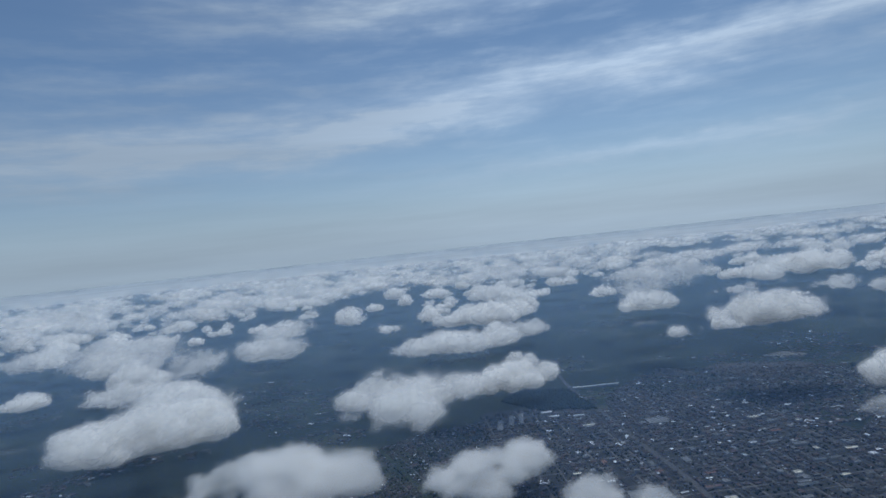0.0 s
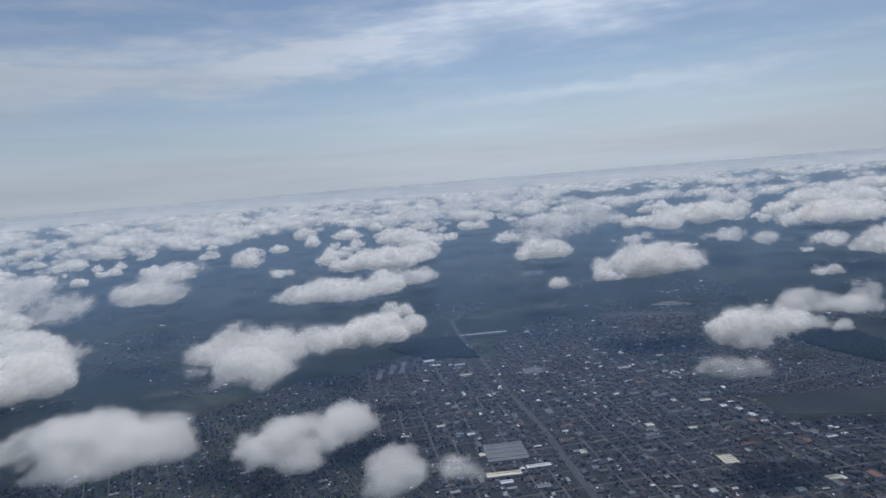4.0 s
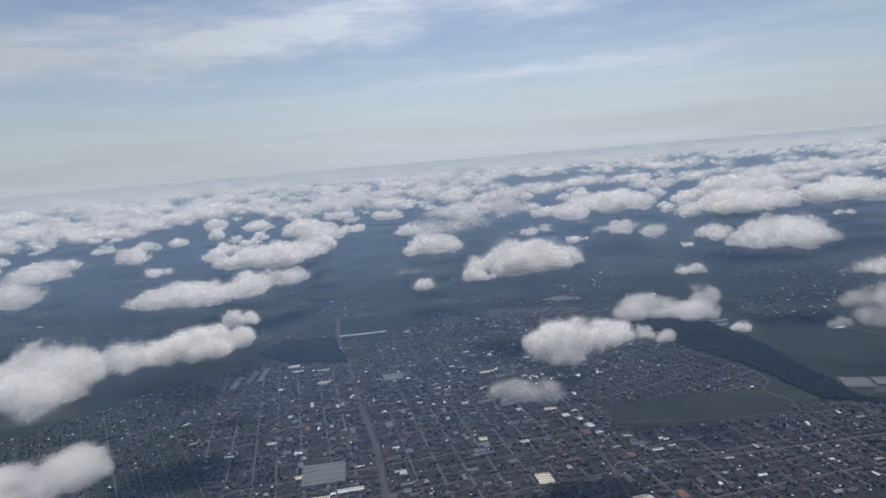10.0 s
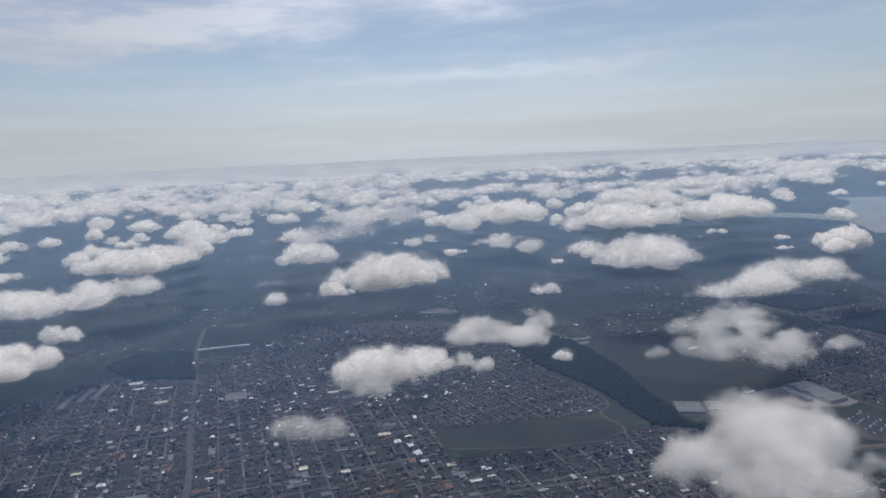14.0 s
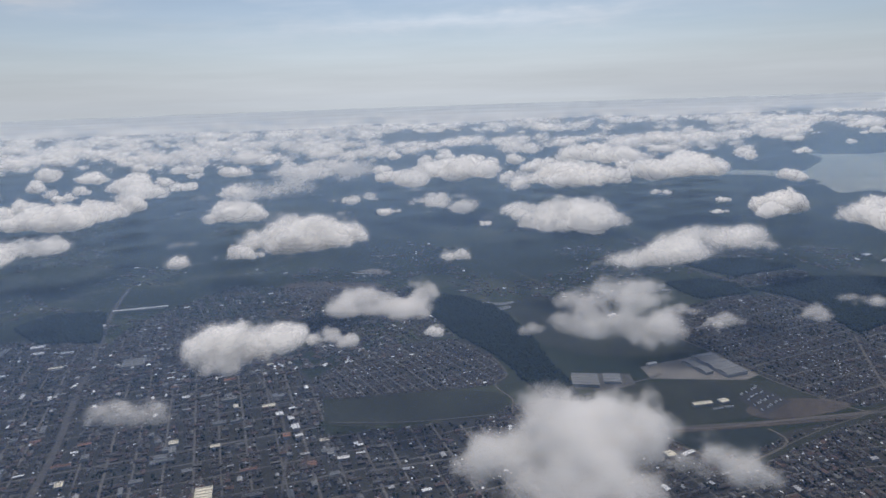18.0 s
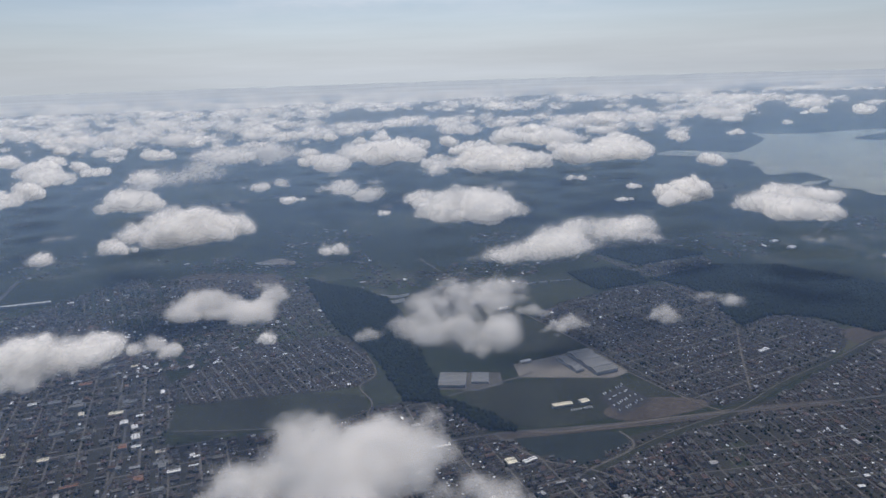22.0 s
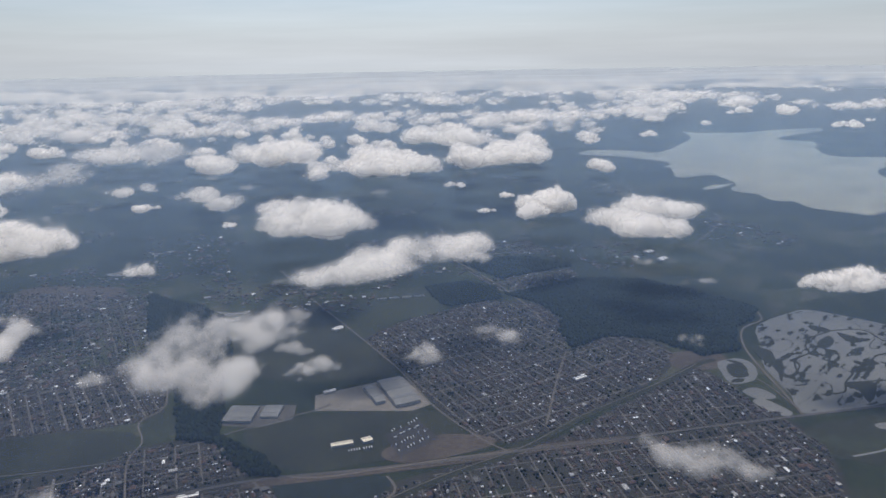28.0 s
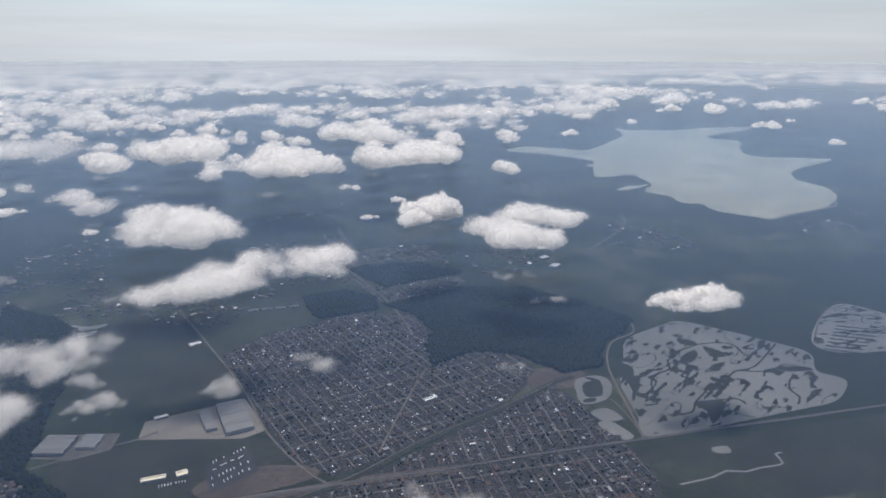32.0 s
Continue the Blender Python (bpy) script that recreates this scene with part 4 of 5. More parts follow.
ribbon("road", [(569, 293), (561, 281), (543, 274.5), (528, 257), (518, 237), (509, 215), (501, 197)], 1.0, DIRT, 0.18, "pale dike road along the flooded pits")
ribbon("road", [(447.5, 283), (429, 258), (407, 226)], 0.8, DIRT, 0.13, "pale diagonal street through the quarter")
ribbon("green_corridor", [(318, 195), (357, 207), (392, 214), (423, 226), (465, 238), (492, 248), (505, 250)], 3.2, GRASS, 0.11, "long green strip along the railway", category="verge")
ribbon("railway", [(318, 196), (357, 208), (392, 215), (423, 227), (465, 239), (494, 249)], 0.4, DIRT, 0.19, "brown gravel railway line", category="railway")
ribbon("road", [(190, 271), (223, 261), (258, 257)], 0.7, ASPHALT, 0.12, "grey street along the park's edge")
ribbon("road", [(160, 345), (171, 295), (174, 263), (172, 233), (168, 200)], 1.0, ASPHALT, 0.12, "grey main street of the town")
ribbon("road", [(502, 198), (508, 225), (500, 240), (493, 249)], 0.5, DIRT, 0.1, "pale path between the ponds")
ribbon("road", [(636, 236), (674, 262), (700, 268)], 0.8, DIRT, 0.14, "pale dike at the eastern pits")

# ---- built-up quarters ----
quarter("town_houses", TOWN_GRID, -86, 13, 9.5, "dense roofs of workshops and houses in a street grid", 11, 1.15, 0.14, 0.8, 0.5, 0.8)
quarter("quarter_houses", HOOD_B, -75, 11, 5.4, "rows of small houses with grey and clay roofs", 12, 1.0, 0.03, 0.95, 0.3, 0.65)
quarter("quarter_houses", HOOD_D, 2, 10, 5.4, "rows of small houses with grey and clay roofs", 13, 1.0, 0.05, 0.9, 0.4, 0.5)
quarter("quarter_houses", HOOD_E, 4, 12, 5.8, "rows of small houses with grey and clay roofs", 14, 1.05, 0.1, 0.88, 0.4, 0.55)
quarter("quarter_houses", HOOD_C, -80, 13, 5.0, "dense rows of small houses with grey and clay roofs", 15, 0.95, 0.04, 0.98, 0.3, 0.6)
quarter("quarter_houses", HOOD_C_SOUTH, -102, 14, 5.4, "rows of small houses with grey and clay roofs", 16, 1.0, 0.06, 0.95, 0.3, 0.6)
quarter("quarter_houses", HOOD_F, -98, 13, 5.6, "rows of small houses with grey and clay roofs", 17, 1.05, 0.06, 0.92, 0.35, 0.5)
quarter("suburb_houses", SUBURB, -70, 18, 9.0, "loose suburb of small houses among trees", 18, 1.3, 0.03, 0.55, 0.6, 0.3)
quarter("village_houses", [(459, 531), (476, 541), (470, 480), (525, 477), (523, 440), (466, 446), (450, 436)], -85, 14, 7.0, "scattered village houses along pale streets", 19, 1.5, 0.03, 0.7, 0.3)
quarter("village_houses", [(452, 451), (459, 400), (518, 400), (513, 383), (463, 368), (453, 378)], -85, 14, 7.0, "scattered village houses along pale streets", 20, 1.5, 0.03, 0.7, 0.3)
quarter("suburb_houses", [(100, 442), (150, 500), (270, 440), (262, 350), (205, 340), (175, 355), (140, 425)], -80, 16, 9.0, "loose suburb of small houses among trees", 21, 1.3, 0.08, 0.6, 0.5, 0.4)

# far settlements: thinly strewn
rng = np.random.default_rng(77)
fx, fy = rng.uniform(-900, 1500, 52000), 330 + 900 * rng.random(52000) ** 1.6
dense = fbm(fx / 70, fy / 70, fx * 0 + 4.4, 4)
keep = (dense > 0.54 + 0.09 * (fx > 540)) & ~inside_poly(fx, fy, LAKE_SHORE) & ~inside_poly(fx, fy, FOREST_E) & ~inside_poly(fx, fy, RIVER_WOOD)
fx, fy = fx[keep], fy[keep]
m = len(fx)
houses("far_houses", fx, fy, 1.2 + 3.6 * rng.random(m) ** 3, 1.1 + 1.6 * rng.random(m) ** 2, 0.4 + 0.3 * rng.random(m), rng.random(m) * 3.1, "small scattered buildings over the distant plain", 5)

# ---- large halls ----
warehouse(94.5, 461, 31, 2.6, 1.2, 0, WHITE_ROOF, "very long narrow hall with a bright white metal roof")
warehouse(72.5, 260.5, 15.5, 16.5, 1.2, 0, DARK_ROOF, "huge square hall with a flat grey-green roof", ridges=4)
warehouse(68.5, 241, 12.5, 3.4, 1.1, 0, CREAM_ROOF, "long hall with a cream metal roof")
warehouse(82, 245, 9, 2.6, 1.0, 2, WHITE_ROOF, "long hall with a pale metal roof")
warehouse(106, 363.5, 10, 10, 1.2, 0, GREY_ROOF, "broad hall with a pale grey roof", ridges=3)
warehouse(147.4, 232.4, 5.2, 7.2, 1.0, 0, CREAM_ROOF, "hall with a bright cream ribbed roof", ridges=4)
warehouse(168.3, 292.7, 5.0, 2.4, 0.9, 0, CREAM_ROOF, "small hall with a bright cream roof")
warehouse(192.6, 241.5, 4.0, 1.8, 0.8, 0, WHITE_ROOF, "small hall with a bright white roof")
warehouse(178.7, 263, 2.8, 1.6, 0.8, 0, WHITE_ROOF, "small hall with a bright white roof")
warehouse(176.5, 278.5, 2.2, 3.0, 0.8, 10, WHITE_ROOF, "small hall with a bright white roof")
warehouse(362, 271, 10.5, 24, 1.5, 4, GREY_ROOF, "vast works hall with a pale grey flat roof", ridges=3)
warehouse(352, 272, 4.0, 15.5, 1.2, 7, GREY_ROOF, "long works hall with a grey roof", ridges=2)
warehouse(335.5, 282, 5.0, 1.6, 0.9, 8, WHITE_ROOF, "low works office with a white roof")
patch("works_yard", [(327, 268.5), (329.5, 281.5), (368, 285.5), (372, 257), (363, 254.5)], CONCRETE, 0.07, "pale concrete yard round the works", "yard", 0.3)
warehouse(299.5, 275, 11, 12, 1.2, -22, GREY_ROOF, "square works hall with a pale grey roof", ridges=3)
warehouse(311, 273, 7, 9, 1.0, -22, DARK_ROOF, "low works hall with a dark grey roof", ridges=2)
patch("works_yard", [(291, 270), (297, 284), (321, 276), (318, 265), (305, 263)], CONCRETE_OLD, 0.066, "worn grey yard round the square works hall", "yard", 0.3)
warehouse(332, 239.4, 7.8, 2.2, 0.9, -3, CREAM_ROOF, "long hall with a cream roof")
warehouse(341, 239, 3.6, 2.8, 0.9, 8, CREAM_ROOF, "small hall with a cream roof")
warehouse(279.8, 226.4, 6.5, 1.8, 0.8, 0, WHITE_ROOF, "row of white roofed sheds")
warehouse(298.4, 209.3, 3.2, 3.4, 0.9, 5, CREAM_ROOF, "hall with a cream metal roof")
warehouse(304.6, 208, 5.0, 1.6, 0.8, 14, WHITE_ROOF, "hall with a white metal roof")
warehouse(31, 394, 20, 3.0, 1.0, 84, GREY_ROOF, "long grey hall in the works by the wood")
warehouse(24, 386, 20, 3.0, 1.0, 84, GREY_ROOF, "long grey hall in the works by the wood")
warehouse(37, 396, 22, 2.4, 1.0, 84, GREY_ROOF, "long grey hall in the works by the wood")
warehouse(53, 405, 6.5, 4.0, 1.0, 4, WHITE_ROOF, "hall with a white roof beside the avenue")
warehouse(352.5, 351, 5.5, 3.0, 0.9, 20, WHITE_ROOF, "farm hall with a white roof beside the straight road")
warehouse(586.5, 413, 7.0, 4.0, 1.0, 15, WHITE_ROOF, "white roofed hall alone in the plain")
warehouse(584, 394, 8.0, 4.5, 1.0, 30, WHITE_ROOF, "white roofed hall alone in the plain")
for k in range(4):
    warehouse(385.5 + 7.4 * k, 387.5 - 0.9 * k, 5.6, 1.5, 0.7, -6, GREY_ROOF, "long low farm shed in the pasture", name="farm_shed", group="farm sheds")
warehouse(438.5, 255, 6.2, 1.8, 0.9, 12, WHITE_ROOF, "school building with a bright white roof", name="school")
first = lorry(333.5, 234.5, 80)
for k in range(1, 9):
    copy_thing(first, pose(333.5 + k * 0.95 + (0.6 if k > 4 else 0), 234.5 - k * 0.05, 0.09, 0, 0, 80 + (k % 3) * 4))
patch("car_park", [(348, 240), (363, 247), (366, 231.5), (349, 224)], TARMAC, 0.075, "dark asphalt lorry park beside the works road", "car park", 0.2)
for k in range(44):
    # parked in broken rows
    if rng.random() < 0.25:
        continue
    copy_thing(first, pose(350 + (k % 11) * 1.25 + 0.3 * rng.random(), 227.5 + (k // 11) * 4.6 + (k % 11) * 0.55 + 0.9 * rng.random(), 0.09, 0, 0, (86 if k // 11 != 2 else 4) + 10 * rng.random()))
for k in range(120):
    # more halls strewn along the avenue and through the town
    hx, hy = 50 + 140 * rng.random(), 205 + 200 * rng.random() ** 1.2
    if abs(hx - 89) < 5 or not inside_poly(np.array([hx]), np.array([hy]), TOWN_GRID)[0]:
        continue
    roof, tint = ((WHITE_ROOF, "white"), (GREY_ROOF, "grey"), (GREY_ROOF, "grey"), (DARK_ROOF, "dark"), (RED_ROOF, "clay-tiled"), (DARK_ROOF, "dark"), (CREAM_ROOF, "cream"), (GREY_ROOF, "grey"))[int(8 * rng.random())]
    warehouse(hx, hy, 2.0 + 4.4 * rng.random() ** 1.5, 1.3 + 1.7 * rng.random(), 0.8 + 0.3 * rng.random(), 4 + (90 if rng.random() < 0.4 else 0), roof, f"workshop hall with a {tint} roof among the town houses", ridges=1 + int(2 * rng.random()))

# ---- clouds ----
# lobed clouds: 1 thin, 2 ragged; then x, y, radius, height of each lobe
LOBED_A = [
    (0, (-36, 291, 10.5, 11.3), (-12, 275, 11.1, 14.0), (2, 283, 9.1, 10.2), (-19, 247, 10.8, 12.5)),
    (0, (16, 297, 8.3, 7.7), (29, 298, 9.5, 9.4), (41, 302, 6.5, 6.7)),
    (0, (-14, 416, 16.2, 8.8), (10, 405, 14.7, 10.6), (30, 419, 13.3, 14.7), (46, 450, 14.8, 9.9)),
    (0, (-133, 472, 20.6, 11.1), (-116, 477, 21.2, 10.2), (-139, 552, 15.9, 10.9), (-129, 578, 17.7, 10.6)),
    (0, (5, 562, 13.5, 4.8), (31, 548, 18.6, 15.4), (54, 565, 20.5, 13.3)),
    (0, (50, 734, 19.8, 16.0), (71, 677, 20.9, 16.7)),
    (0, (151, 236, 6.3, 9.7), (162, 238, 7.5, 11.5), (174, 239, 7.7, 9.1)),
    (2, (198, 276, 4.8, 5), (206, 279, 6.5, 8), (213, 275, 5.2, 5), (222, 271, 6.6, 8), (229, 273, 5.2, 10), (224, 264, 4.2, 4)),
    (1, (192, 243, 6.3, 4.9)),
    (0, (172, 415, 11.2, 10.0), (189, 411, 13.6, 16.6), (212, 413, 12.8, 13.3)),
]
LOBED_B = [
    (0, (131, 513, 16.6, 13.3), (154, 569, 19.9, 13.6), (189, 612, 34.5, 13.6), (204, 704, 19.5, 15.2), (253, 737, 36.7, 19.0)),
    (0, (308, 658, 20.4, 13.5), (367, 705, 38.4, 19.0)),
    (0, (383, 578, 13.5, 11.1), (445, 601, 35.8, 15.1)),
    (0, (336, 450, 11, 9.2), (338, 398, 12, 13), (355, 403, 14, 17), (368, 396, 12, 13), (350, 387, 10, 8), (327, 408, 8, 7), (379, 404, 8, 7)),
    (2, (274, 227, 7.5, 10.6), (285, 224, 9.6, 17.3), (303, 250, 9.9, 9.7), (312, 255, 9.7, 3.7), (293, 213, 8.4, 7.0)),
    (0, (335, 306, 7, 4.5), (350, 303, 8.5, 7), (367, 306, 10, 13), (384, 316, 10.5, 12.5), (402, 323, 10, 9), (418, 328, 9, 5.5)),
    (0, (510, 345, 11.4, 9.5), (544, 356, 14.2, 9.7), (562, 353, 11.1, 6.9), (521, 323, 19.3, 6.9)),
    (0, (292, 516, 12.4, 9.5), (308, 485, 11.7, 9.7), (303, 432, 8.7, 6.4)),
    (2, (218, 148, 6.1, 10.3), (229, 149, 7.6, 15.8), (249, 155, 8.7, 11.3), (236, 140, 10.4, 7.8)),
    (0, (-130, 256, 15, 11), (-112, 262, 17, 13), (-104, 272, 12, 11)),
    (0, (-215, 450, 34, 14), (-182, 392, 24, 13), (-148, 404, 22, 14), (-250, 540, 45, 15)),
]
LOBED_C = [
    (0, (-122, 300, 17, 13), (-140, 328, 20, 14), (-168, 352, 20, 12)),
    (2, (-66, 186, 8.5, 9.0), (-52, 188, 10.5, 10.5), (-37, 192, 11, 6.5)),
    (2, (-4, 175, 6.4, 6.9), (8, 176, 6.7, 9.9), (19, 186, 6.5, 7.5)),
    (0, (521, 595, 20.1, 18.2), (578, 611, 28.4, 18.4)),
    (0, (395, 612, 12.7, 12.4), (423, 610, 20.2, 16.6), (449, 584, 17.1, 11.6)),
    (0, (544, 804, 25.7, 19.0), (579, 752, 31.8, 19.0)),
    (0, (523, 219, 5, 3.5), (531, 218, 6.3, 6), (539, 214, 6.5, 5), (545, 217, 6.5, 6.8), (553, 213, 5, 4)),
    (0, (485, 398, 7.6, 9.7), (500, 397, 10.2, 13.2)),
]
# x, y, width, depth, height, turn, and 1 for a thin scrap, 2 for a ragged cloud
NEAR_CLOUDS_A = [
    (36, 153, 36, 16, 11, -8, 2), (132, 384, 25, 11, 8, -12, 0), (133, 203, 28, 14, 9, -18, 1),
    (264, 346, 23, 10, 7, -32, 0), (228, 240, 14, 6, 4, -38, 0), (158, 394, 30, 13, 9, -6, 0), (36, 345, 28, 13, 9, 14, 0),
    (260, 134, 32, 15, 10, -34, 1), (355, 213, 27, 13, 7, -42, 1), (388, 215, 32, 15, 7, -46, 1), (319, 235, 17, 12, 5, -32, 1),
    (322, 215, 18, 12, 5, -35, 1), (484, 275, 24, 16, 7, -42, 1),
]
NEAR_CLOUDS_B = [
    (485, 242, 18, 13, 5, -46, 1), (396, 134, 26, 20, 8, -51, 1), (357, 121, 28, 15, 7, -45, 1), (326, 305, 22, 10, 7, -14, 1),
    (316, 215, 11, 9, 4, -17, 1), (442, 191, 14, 10, 5, -47, 1), (260, 231, 16, 9, 5, -1, 1),
]
FAR_CLOUDS_A = [
    (-235, 368, 31, 26, 10, 33, 0), (-99, 624, 68, 39, 18, 14, 0), (-73, 916, 76, 34, 18, 8, 0), (146, 522, 67, 57, 18, -10, 0),
    (460, 409, 13, 11, 4, -41, 0), (482, 390, 24, 21, 8, -44, 0), (260, 502, 23, 19, 7, -9, 0), (307, 435, 16, 14, 5, -16, 0),
    (474, 499, 26, 12, 8, -24, 0), (376, 737, 86, 73, 18, -9, 0), (202, 750, 155, 132, 18, 4, 0), (614, 523, 36, 26, 12, -35, 0),
    (1137, 959, 21, 18, 7, -43, 0), (512, 945, 140, 119, 18, -10, 0),
]
FAR_CLOUDS_B = [
    (1157, 965, 52, 25, 17, -41, 0), (959, 821, 40, 18, 13, -37, 0), (802, 728, 34, 28, 11, -33, 0), (1104, 706, 41, 33, 13, -48, 0),
    (1124, 1094, 57, 48, 18, -36, 0), (1209, 912, 64, 55, 18, -44, 0), (708, 708, 50, 42, 16, -28, 0), (492, 449, 13, 11, 4, -19, 0),
    (1025, 537, 30, 14, 10, -53, 0), (199, 932, 32, 27, 10, 9, 0), (261, 877, 43, 19, 14, 5, 0), (264, 1094, 97, 82, 18, 4, 0),
    (1195, 743, 24, 21, 8, -50, 0), (1624, 958, 38, 33, 12, -54, 0),
]
FAR_CLOUDS_C = [
    (-215, 470, 110, 70, 18, 24, 0), (-190, 405, 70, 50, 15, 24, 0), (-310, 540, 130, 90, 19, 28, 0),
]

seed = 0
for thin, *lobes in LOBED_A + LOBED_B + LOBED_C:
    seed += 1
    # a broad swelling is a heap of smaller ones
    heap = np.random.default_rng(seed + 900)
    lobes = [piece for q in lobes for piece in ([q] if q[2] < 18 else [
        (q[0] + 0.62 * q[2] * math.cos(k * 1.05 + heap.random()), q[1] + 0.62 * q[2] * math.sin(k * 1.05 + heap.random()), q[2] * heap.uniform(0.3, 0.52), q[3] * heap.uniform(0.55, 1.0))
        for k in range(6)] + [(q[0], q[1], 0.5 * q[2], q[3])])]
    x0, x1 = min(q[0] - q[2] for q in lobes), max(q[0] + q[2] for q in lobes)
    y0, y1 = min(q[1] - q[2] for q in lobes), max(q[1] + q[2] for q in lobes)
    near_one = math.hypot((x0 + x1) / 2 - 170, (y0 + y1) / 2) < 420
    cloud((x0 + x1) / 2, (y0 + y1) / 2, x1 - x0, y1 - y0, max(q[3] for q in lobes), 0, thin, seed, grid=72 if near_one else 44, lobes=lobes, layers=26 if near_one else 18, far=not near_one)
for x, y, w, d, h, turn, thin in [c for k in (NEAR_CLOUDS_A, NEAR_CLOUDS_B) for c in k]:
    seed += 1
    cloud(x, y, w, d, h, turn, thin, seed, grid=56 if w > 25 else 36, layers=18 if w > 25 else 14, far=y > 430)
for x, y, w, d, h, turn, thin in [c for k in (FAR_CLOUDS_A, FAR_CLOUDS_B, FAR_CLOUDS_C) for c in k]:
    seed += 1
    cloud(x, y, w, d, h, turn, thin, seed, grid=38 if w > 40 else 26, layers=14, far=True)


def cloud_field():
    """The distant cloud deck: hundreds of cumuli out to the horizon as one object."""
    shapes = []
    for k in range(7):
        thing = cloud(0, 0, 60, 34 + 6 * (k % 3), 15, 0, 0, 200 + k, 0.0, 15, layers=5)
        me = thing.children[0].data
        shapes.append((np.array([v.co[:] for v in me.vertices]), np.array([p.vertices[:] for p in me.polygons]),
                       np.array([v.value for v in me.attributes["thickness"].data]), np.array([v.vector[:] for v in me.attributes["outward"].data])))
        for ch in list(thing.children):
            me = ch.data
            bpy.data.objects.remove(ch)
            bpy.data.meshes.remove(me)
        bpy.data.objects.remove(thing)
    r2 = np.random.default_rng(5)
    known = np.array([(q[0], q[1], 2 * q[2]) for c in LOBED_A + LOBED_B + LOBED_C for q in c[1:]] + [c[:3] for k in (NEAR_CLOUDS_A, NEAR_CLOUDS_B, FAR_CLOUDS_A, FAR_CLOUDS_B, FAR_CLOUDS_C) for c in k], float)
    parts, polys, dense, ways, offset = [], [], [], [], 0
    for _ in range(3600):
        az, r = radians(r2.uniform(-44, 62)), 930 * (4100 / 930) ** r2.random()
        r = r if r2.random() < 0.75 else r2.uniform(900, 4100)
        x, y = 170 + r * math.sin(az), 15 + r * math.cos(az)
        cover = fbm(np.array([x / 260]), np.array([y / 260]), np.array([1.5]), 3)[0] + 0.14 * min(1, (r - 640) / 1400) - 0.15 * az
        if cover < 0.48:
            continue
        w = r2.uniform(30, 84) * (1 + min(0.9, max(0, r - 1000) / 2200))
        if r < 1400 and np.min(np.hypot(known[:, 0] - x, known[:, 1] - y) - 0.55 * known[:, 2]) < w * 0.45:
            continue
        if inside_poly(np.array([x]), np.array([y]), LAKE_SHORE)[0] or (760 < x < 1500 and 330 < y < 700):
            continue
        shape = shapes[int(7 * r2.random())]
        turn, s = r2.uniform(-0.5, 0.5) - az, w / 60
        m = np.array([[math.cos(turn), -math.sin(turn)], [math.sin(turn), math.cos(turn)]])
        tall = min(s, 1.2) * r2.uniform(0.7, 1.15) * (1 + 1.1 * max(0, r - 1800) / 2000 * r2.random())
        tall = min(tall, 1.8)
        vs, fs, ds, ns = shape
        dense.append(ds)
        ways.append(np.c_[ns[:, :2] @ m.T, ns[:, 2]])
        parts.append(np.c_[vs[:, :2] @ m.T * s + (x, y), vs[:, 2] * tall + 41])
        polys.append(fs + offset)
        offset += len(vs)
    ob = raw("distant_clouds", np.concatenate(parts), np.concatenate(polys), CLOUD_DISTANT, smooth=True)
    ob.data.attributes.new("thickness", "FLOAT", "POINT").data.foreach_set("value", np.concatenate(dense).astype(np.float32))
    ob.data.attributes.new("outward", "FLOAT_VECTOR", "POINT").data.foreach_set("vector", np.concatenate(ways).astype(np.float32).ravel())
    tagged(ob, "broken deck of white cumulus clouds reaching the horizon", "clouds", kind="stuff")


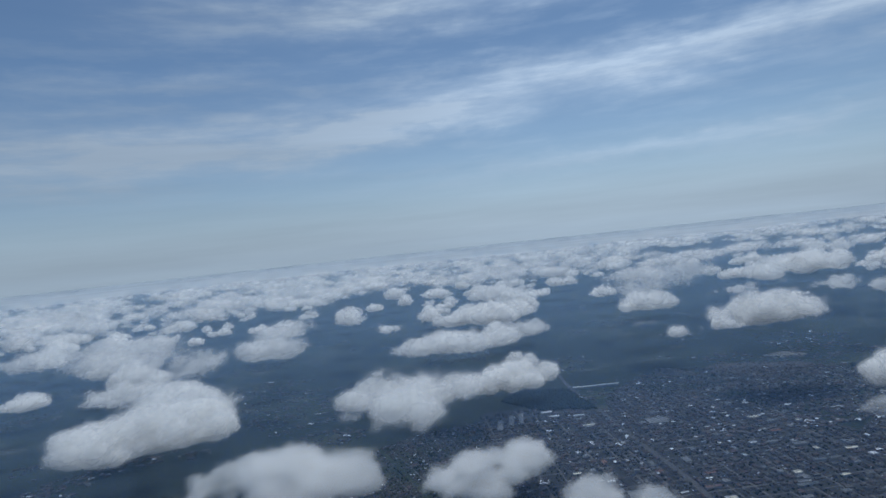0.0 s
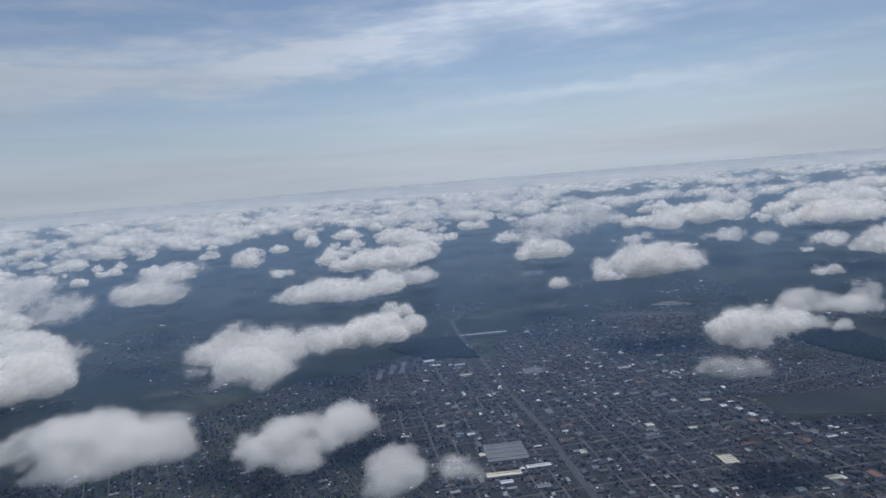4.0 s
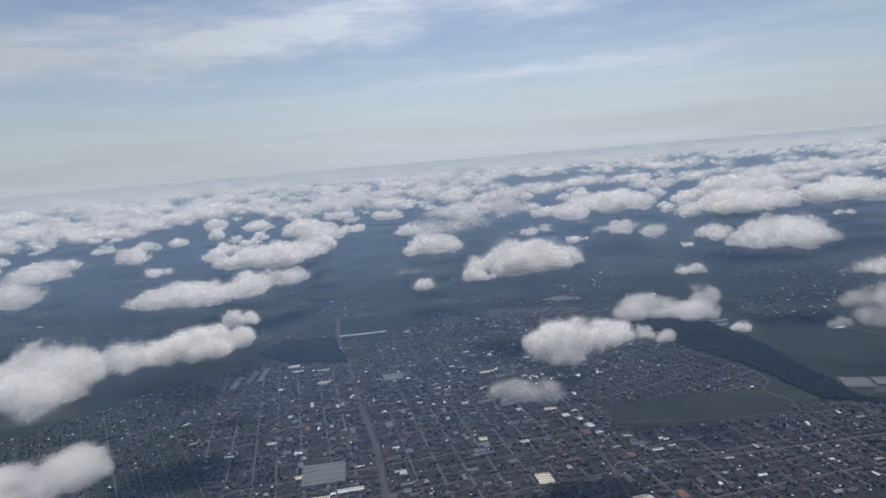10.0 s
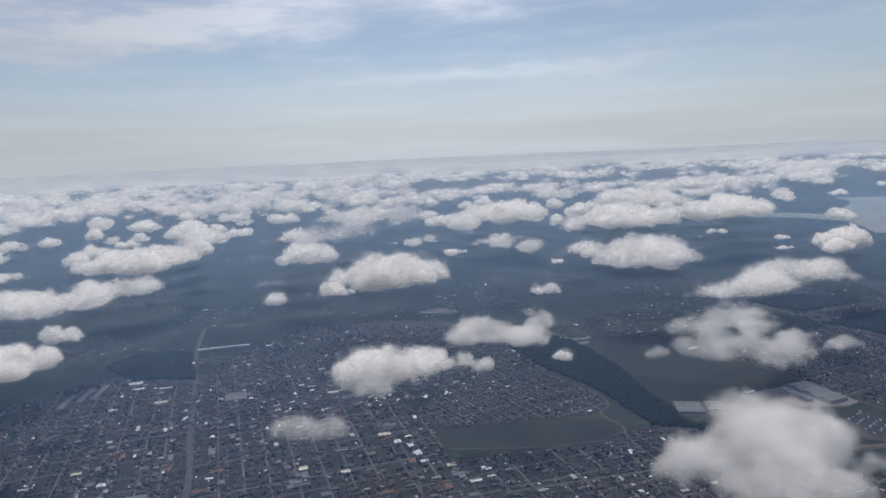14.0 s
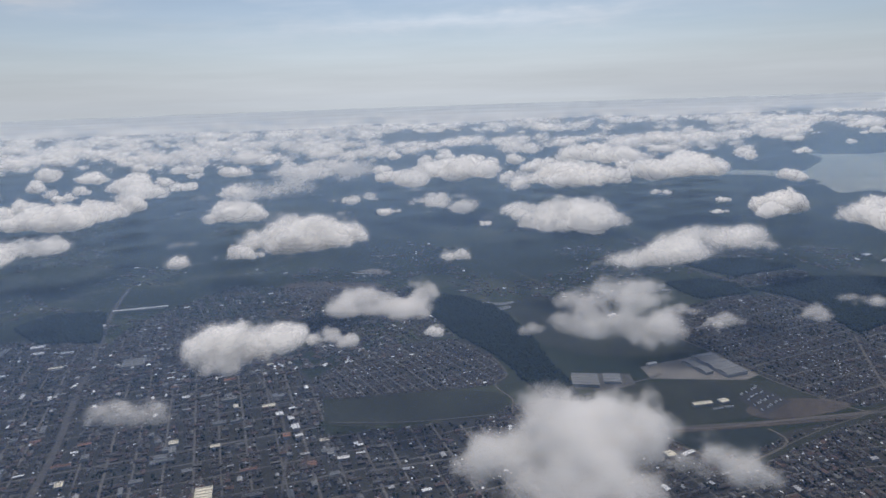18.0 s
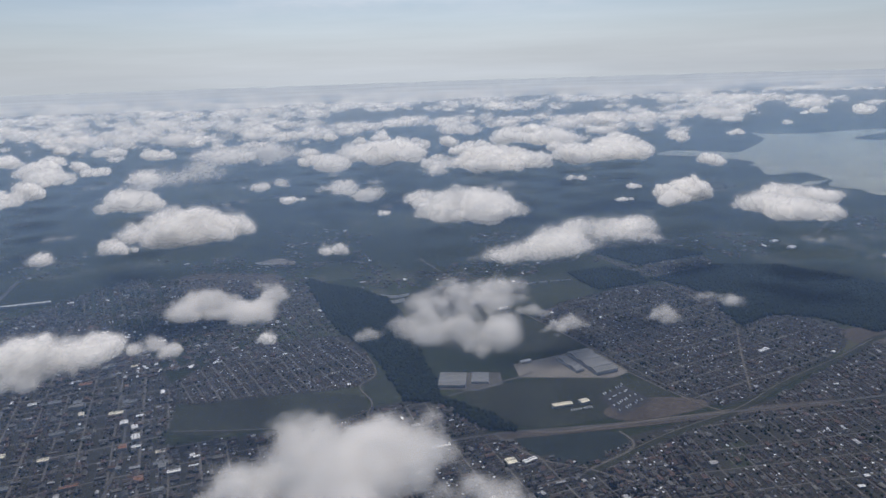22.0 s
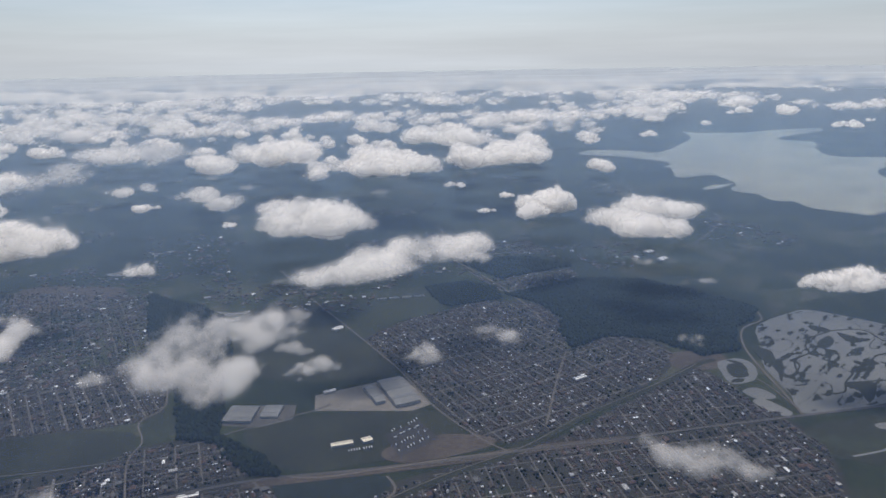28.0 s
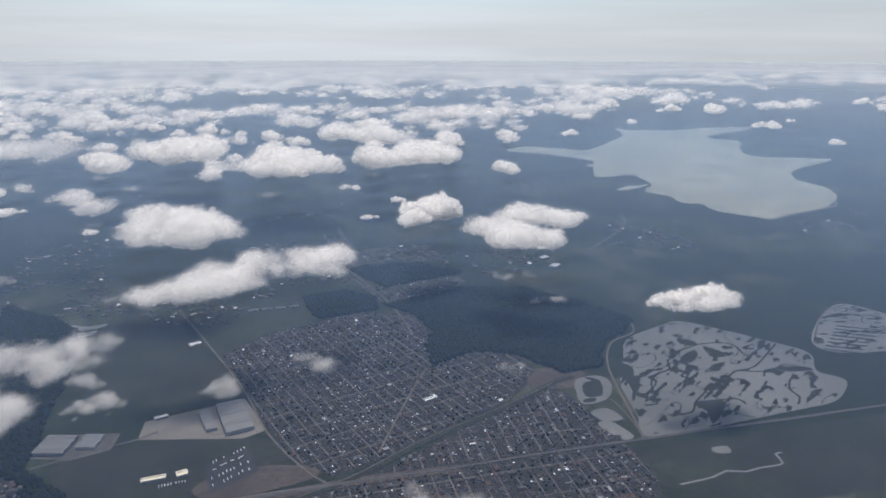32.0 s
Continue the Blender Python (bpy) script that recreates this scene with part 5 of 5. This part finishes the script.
# the nearer part of the deck, cloud by cloud
r3 = np.random.default_rng(8)
taken = [(q[0], q[1], 2 * q[2]) for c in LOBED_A + LOBED_B + LOBED_C for q in c[1:]] + [c[:3] for k in (NEAR_CLOUDS_A, NEAR_CLOUDS_B, FAR_CLOUDS_A, FAR_CLOUDS_B, FAR_CLOUDS_C) for c in k]
for _ in range(520):
    az, r = radians(r3.uniform(-42, 60)), r3.uniform(560, 980)
    x, y, w = 170 + r * math.sin(az), 15 + r * math.cos(az), r3.uniform(26, 60)
    cover = fbm(np.array([x / 200]), np.array([y / 200]), np.array([7.5]), 3)[0] - 0.12 * az
    if cover < 0.45 or (700 < x < 1500 and 380 < y < 1000) or (x > 520 and y < 600) or min(math.hypot(px - x, py - y) - 0.5 * pw for px, py, pw in taken) < w * 0.5:
        continue
    seed += 1
    taken.append((x, y, w))
    cloud(x, y, w, w * r3.uniform(0.5, 0.8), min(14, 0.34 * w), math.degrees(-az) + r3.uniform(-25, 25), 0, seed, grid=28, layers=14, far=True)

# small scraps between them
for _ in range(40):
    x, y, w = r3.uniform(110, 500), r3.uniform(390, 640), r3.uniform(12, 30)
    if min(math.hypot(px - x, py - y) - 0.5 * pw for px, py, pw in taken) < w:
        continue
    seed += 1
    taken.append((x, y, 2.2 * w))
    cloud(x, y, w, w * 0.6, 4.5, r3.uniform(-30, 30), 1, seed, grid=24, layers=12)

cloud_field()


# ---- haze sheets and high cloud ----
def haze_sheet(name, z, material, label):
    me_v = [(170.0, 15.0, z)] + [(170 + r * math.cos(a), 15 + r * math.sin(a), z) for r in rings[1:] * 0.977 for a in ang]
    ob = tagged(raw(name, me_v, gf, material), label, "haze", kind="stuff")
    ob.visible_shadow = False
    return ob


# added flat veils: distance haze is put into their colour, and they cast no shadow
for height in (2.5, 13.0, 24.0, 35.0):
    haze_sheet("low_haze", height, HAZE_LOW, "thin bluish sheet standing in for the haze over the land")
haze_sheet("high_haze", 76.0, HAZE_HIGH, "thin whitish sheet above the cloud tops standing in for distant haze")
dome_el = [radians(e) for e in (-1.5, 0, 1, 2, 4, 6, 9, 12, 16, 20, 25, 30, 36)]
dv = [(170 + 4880 * math.cos(e) * math.cos(a), 15 + 4880 * math.cos(e) * math.sin(a), 4880 * math.sin(e)) for e in dome_el for a in ang]
df = [(k * spokes + i, k * spokes + (i + 1) % spokes, (k + 1) * spokes + (i + 1) % spokes, (k + 1) * spokes + i) for k in range(len(dome_el) - 1) for i in range(spokes)]
tagged(raw("cirrus_backdrop", dv, df, CIRRUS, smooth=True), "streaks of thin white cirrus and painted horizon haze in a pale blue sky", "sky", kind="structure").visible_shadow = False
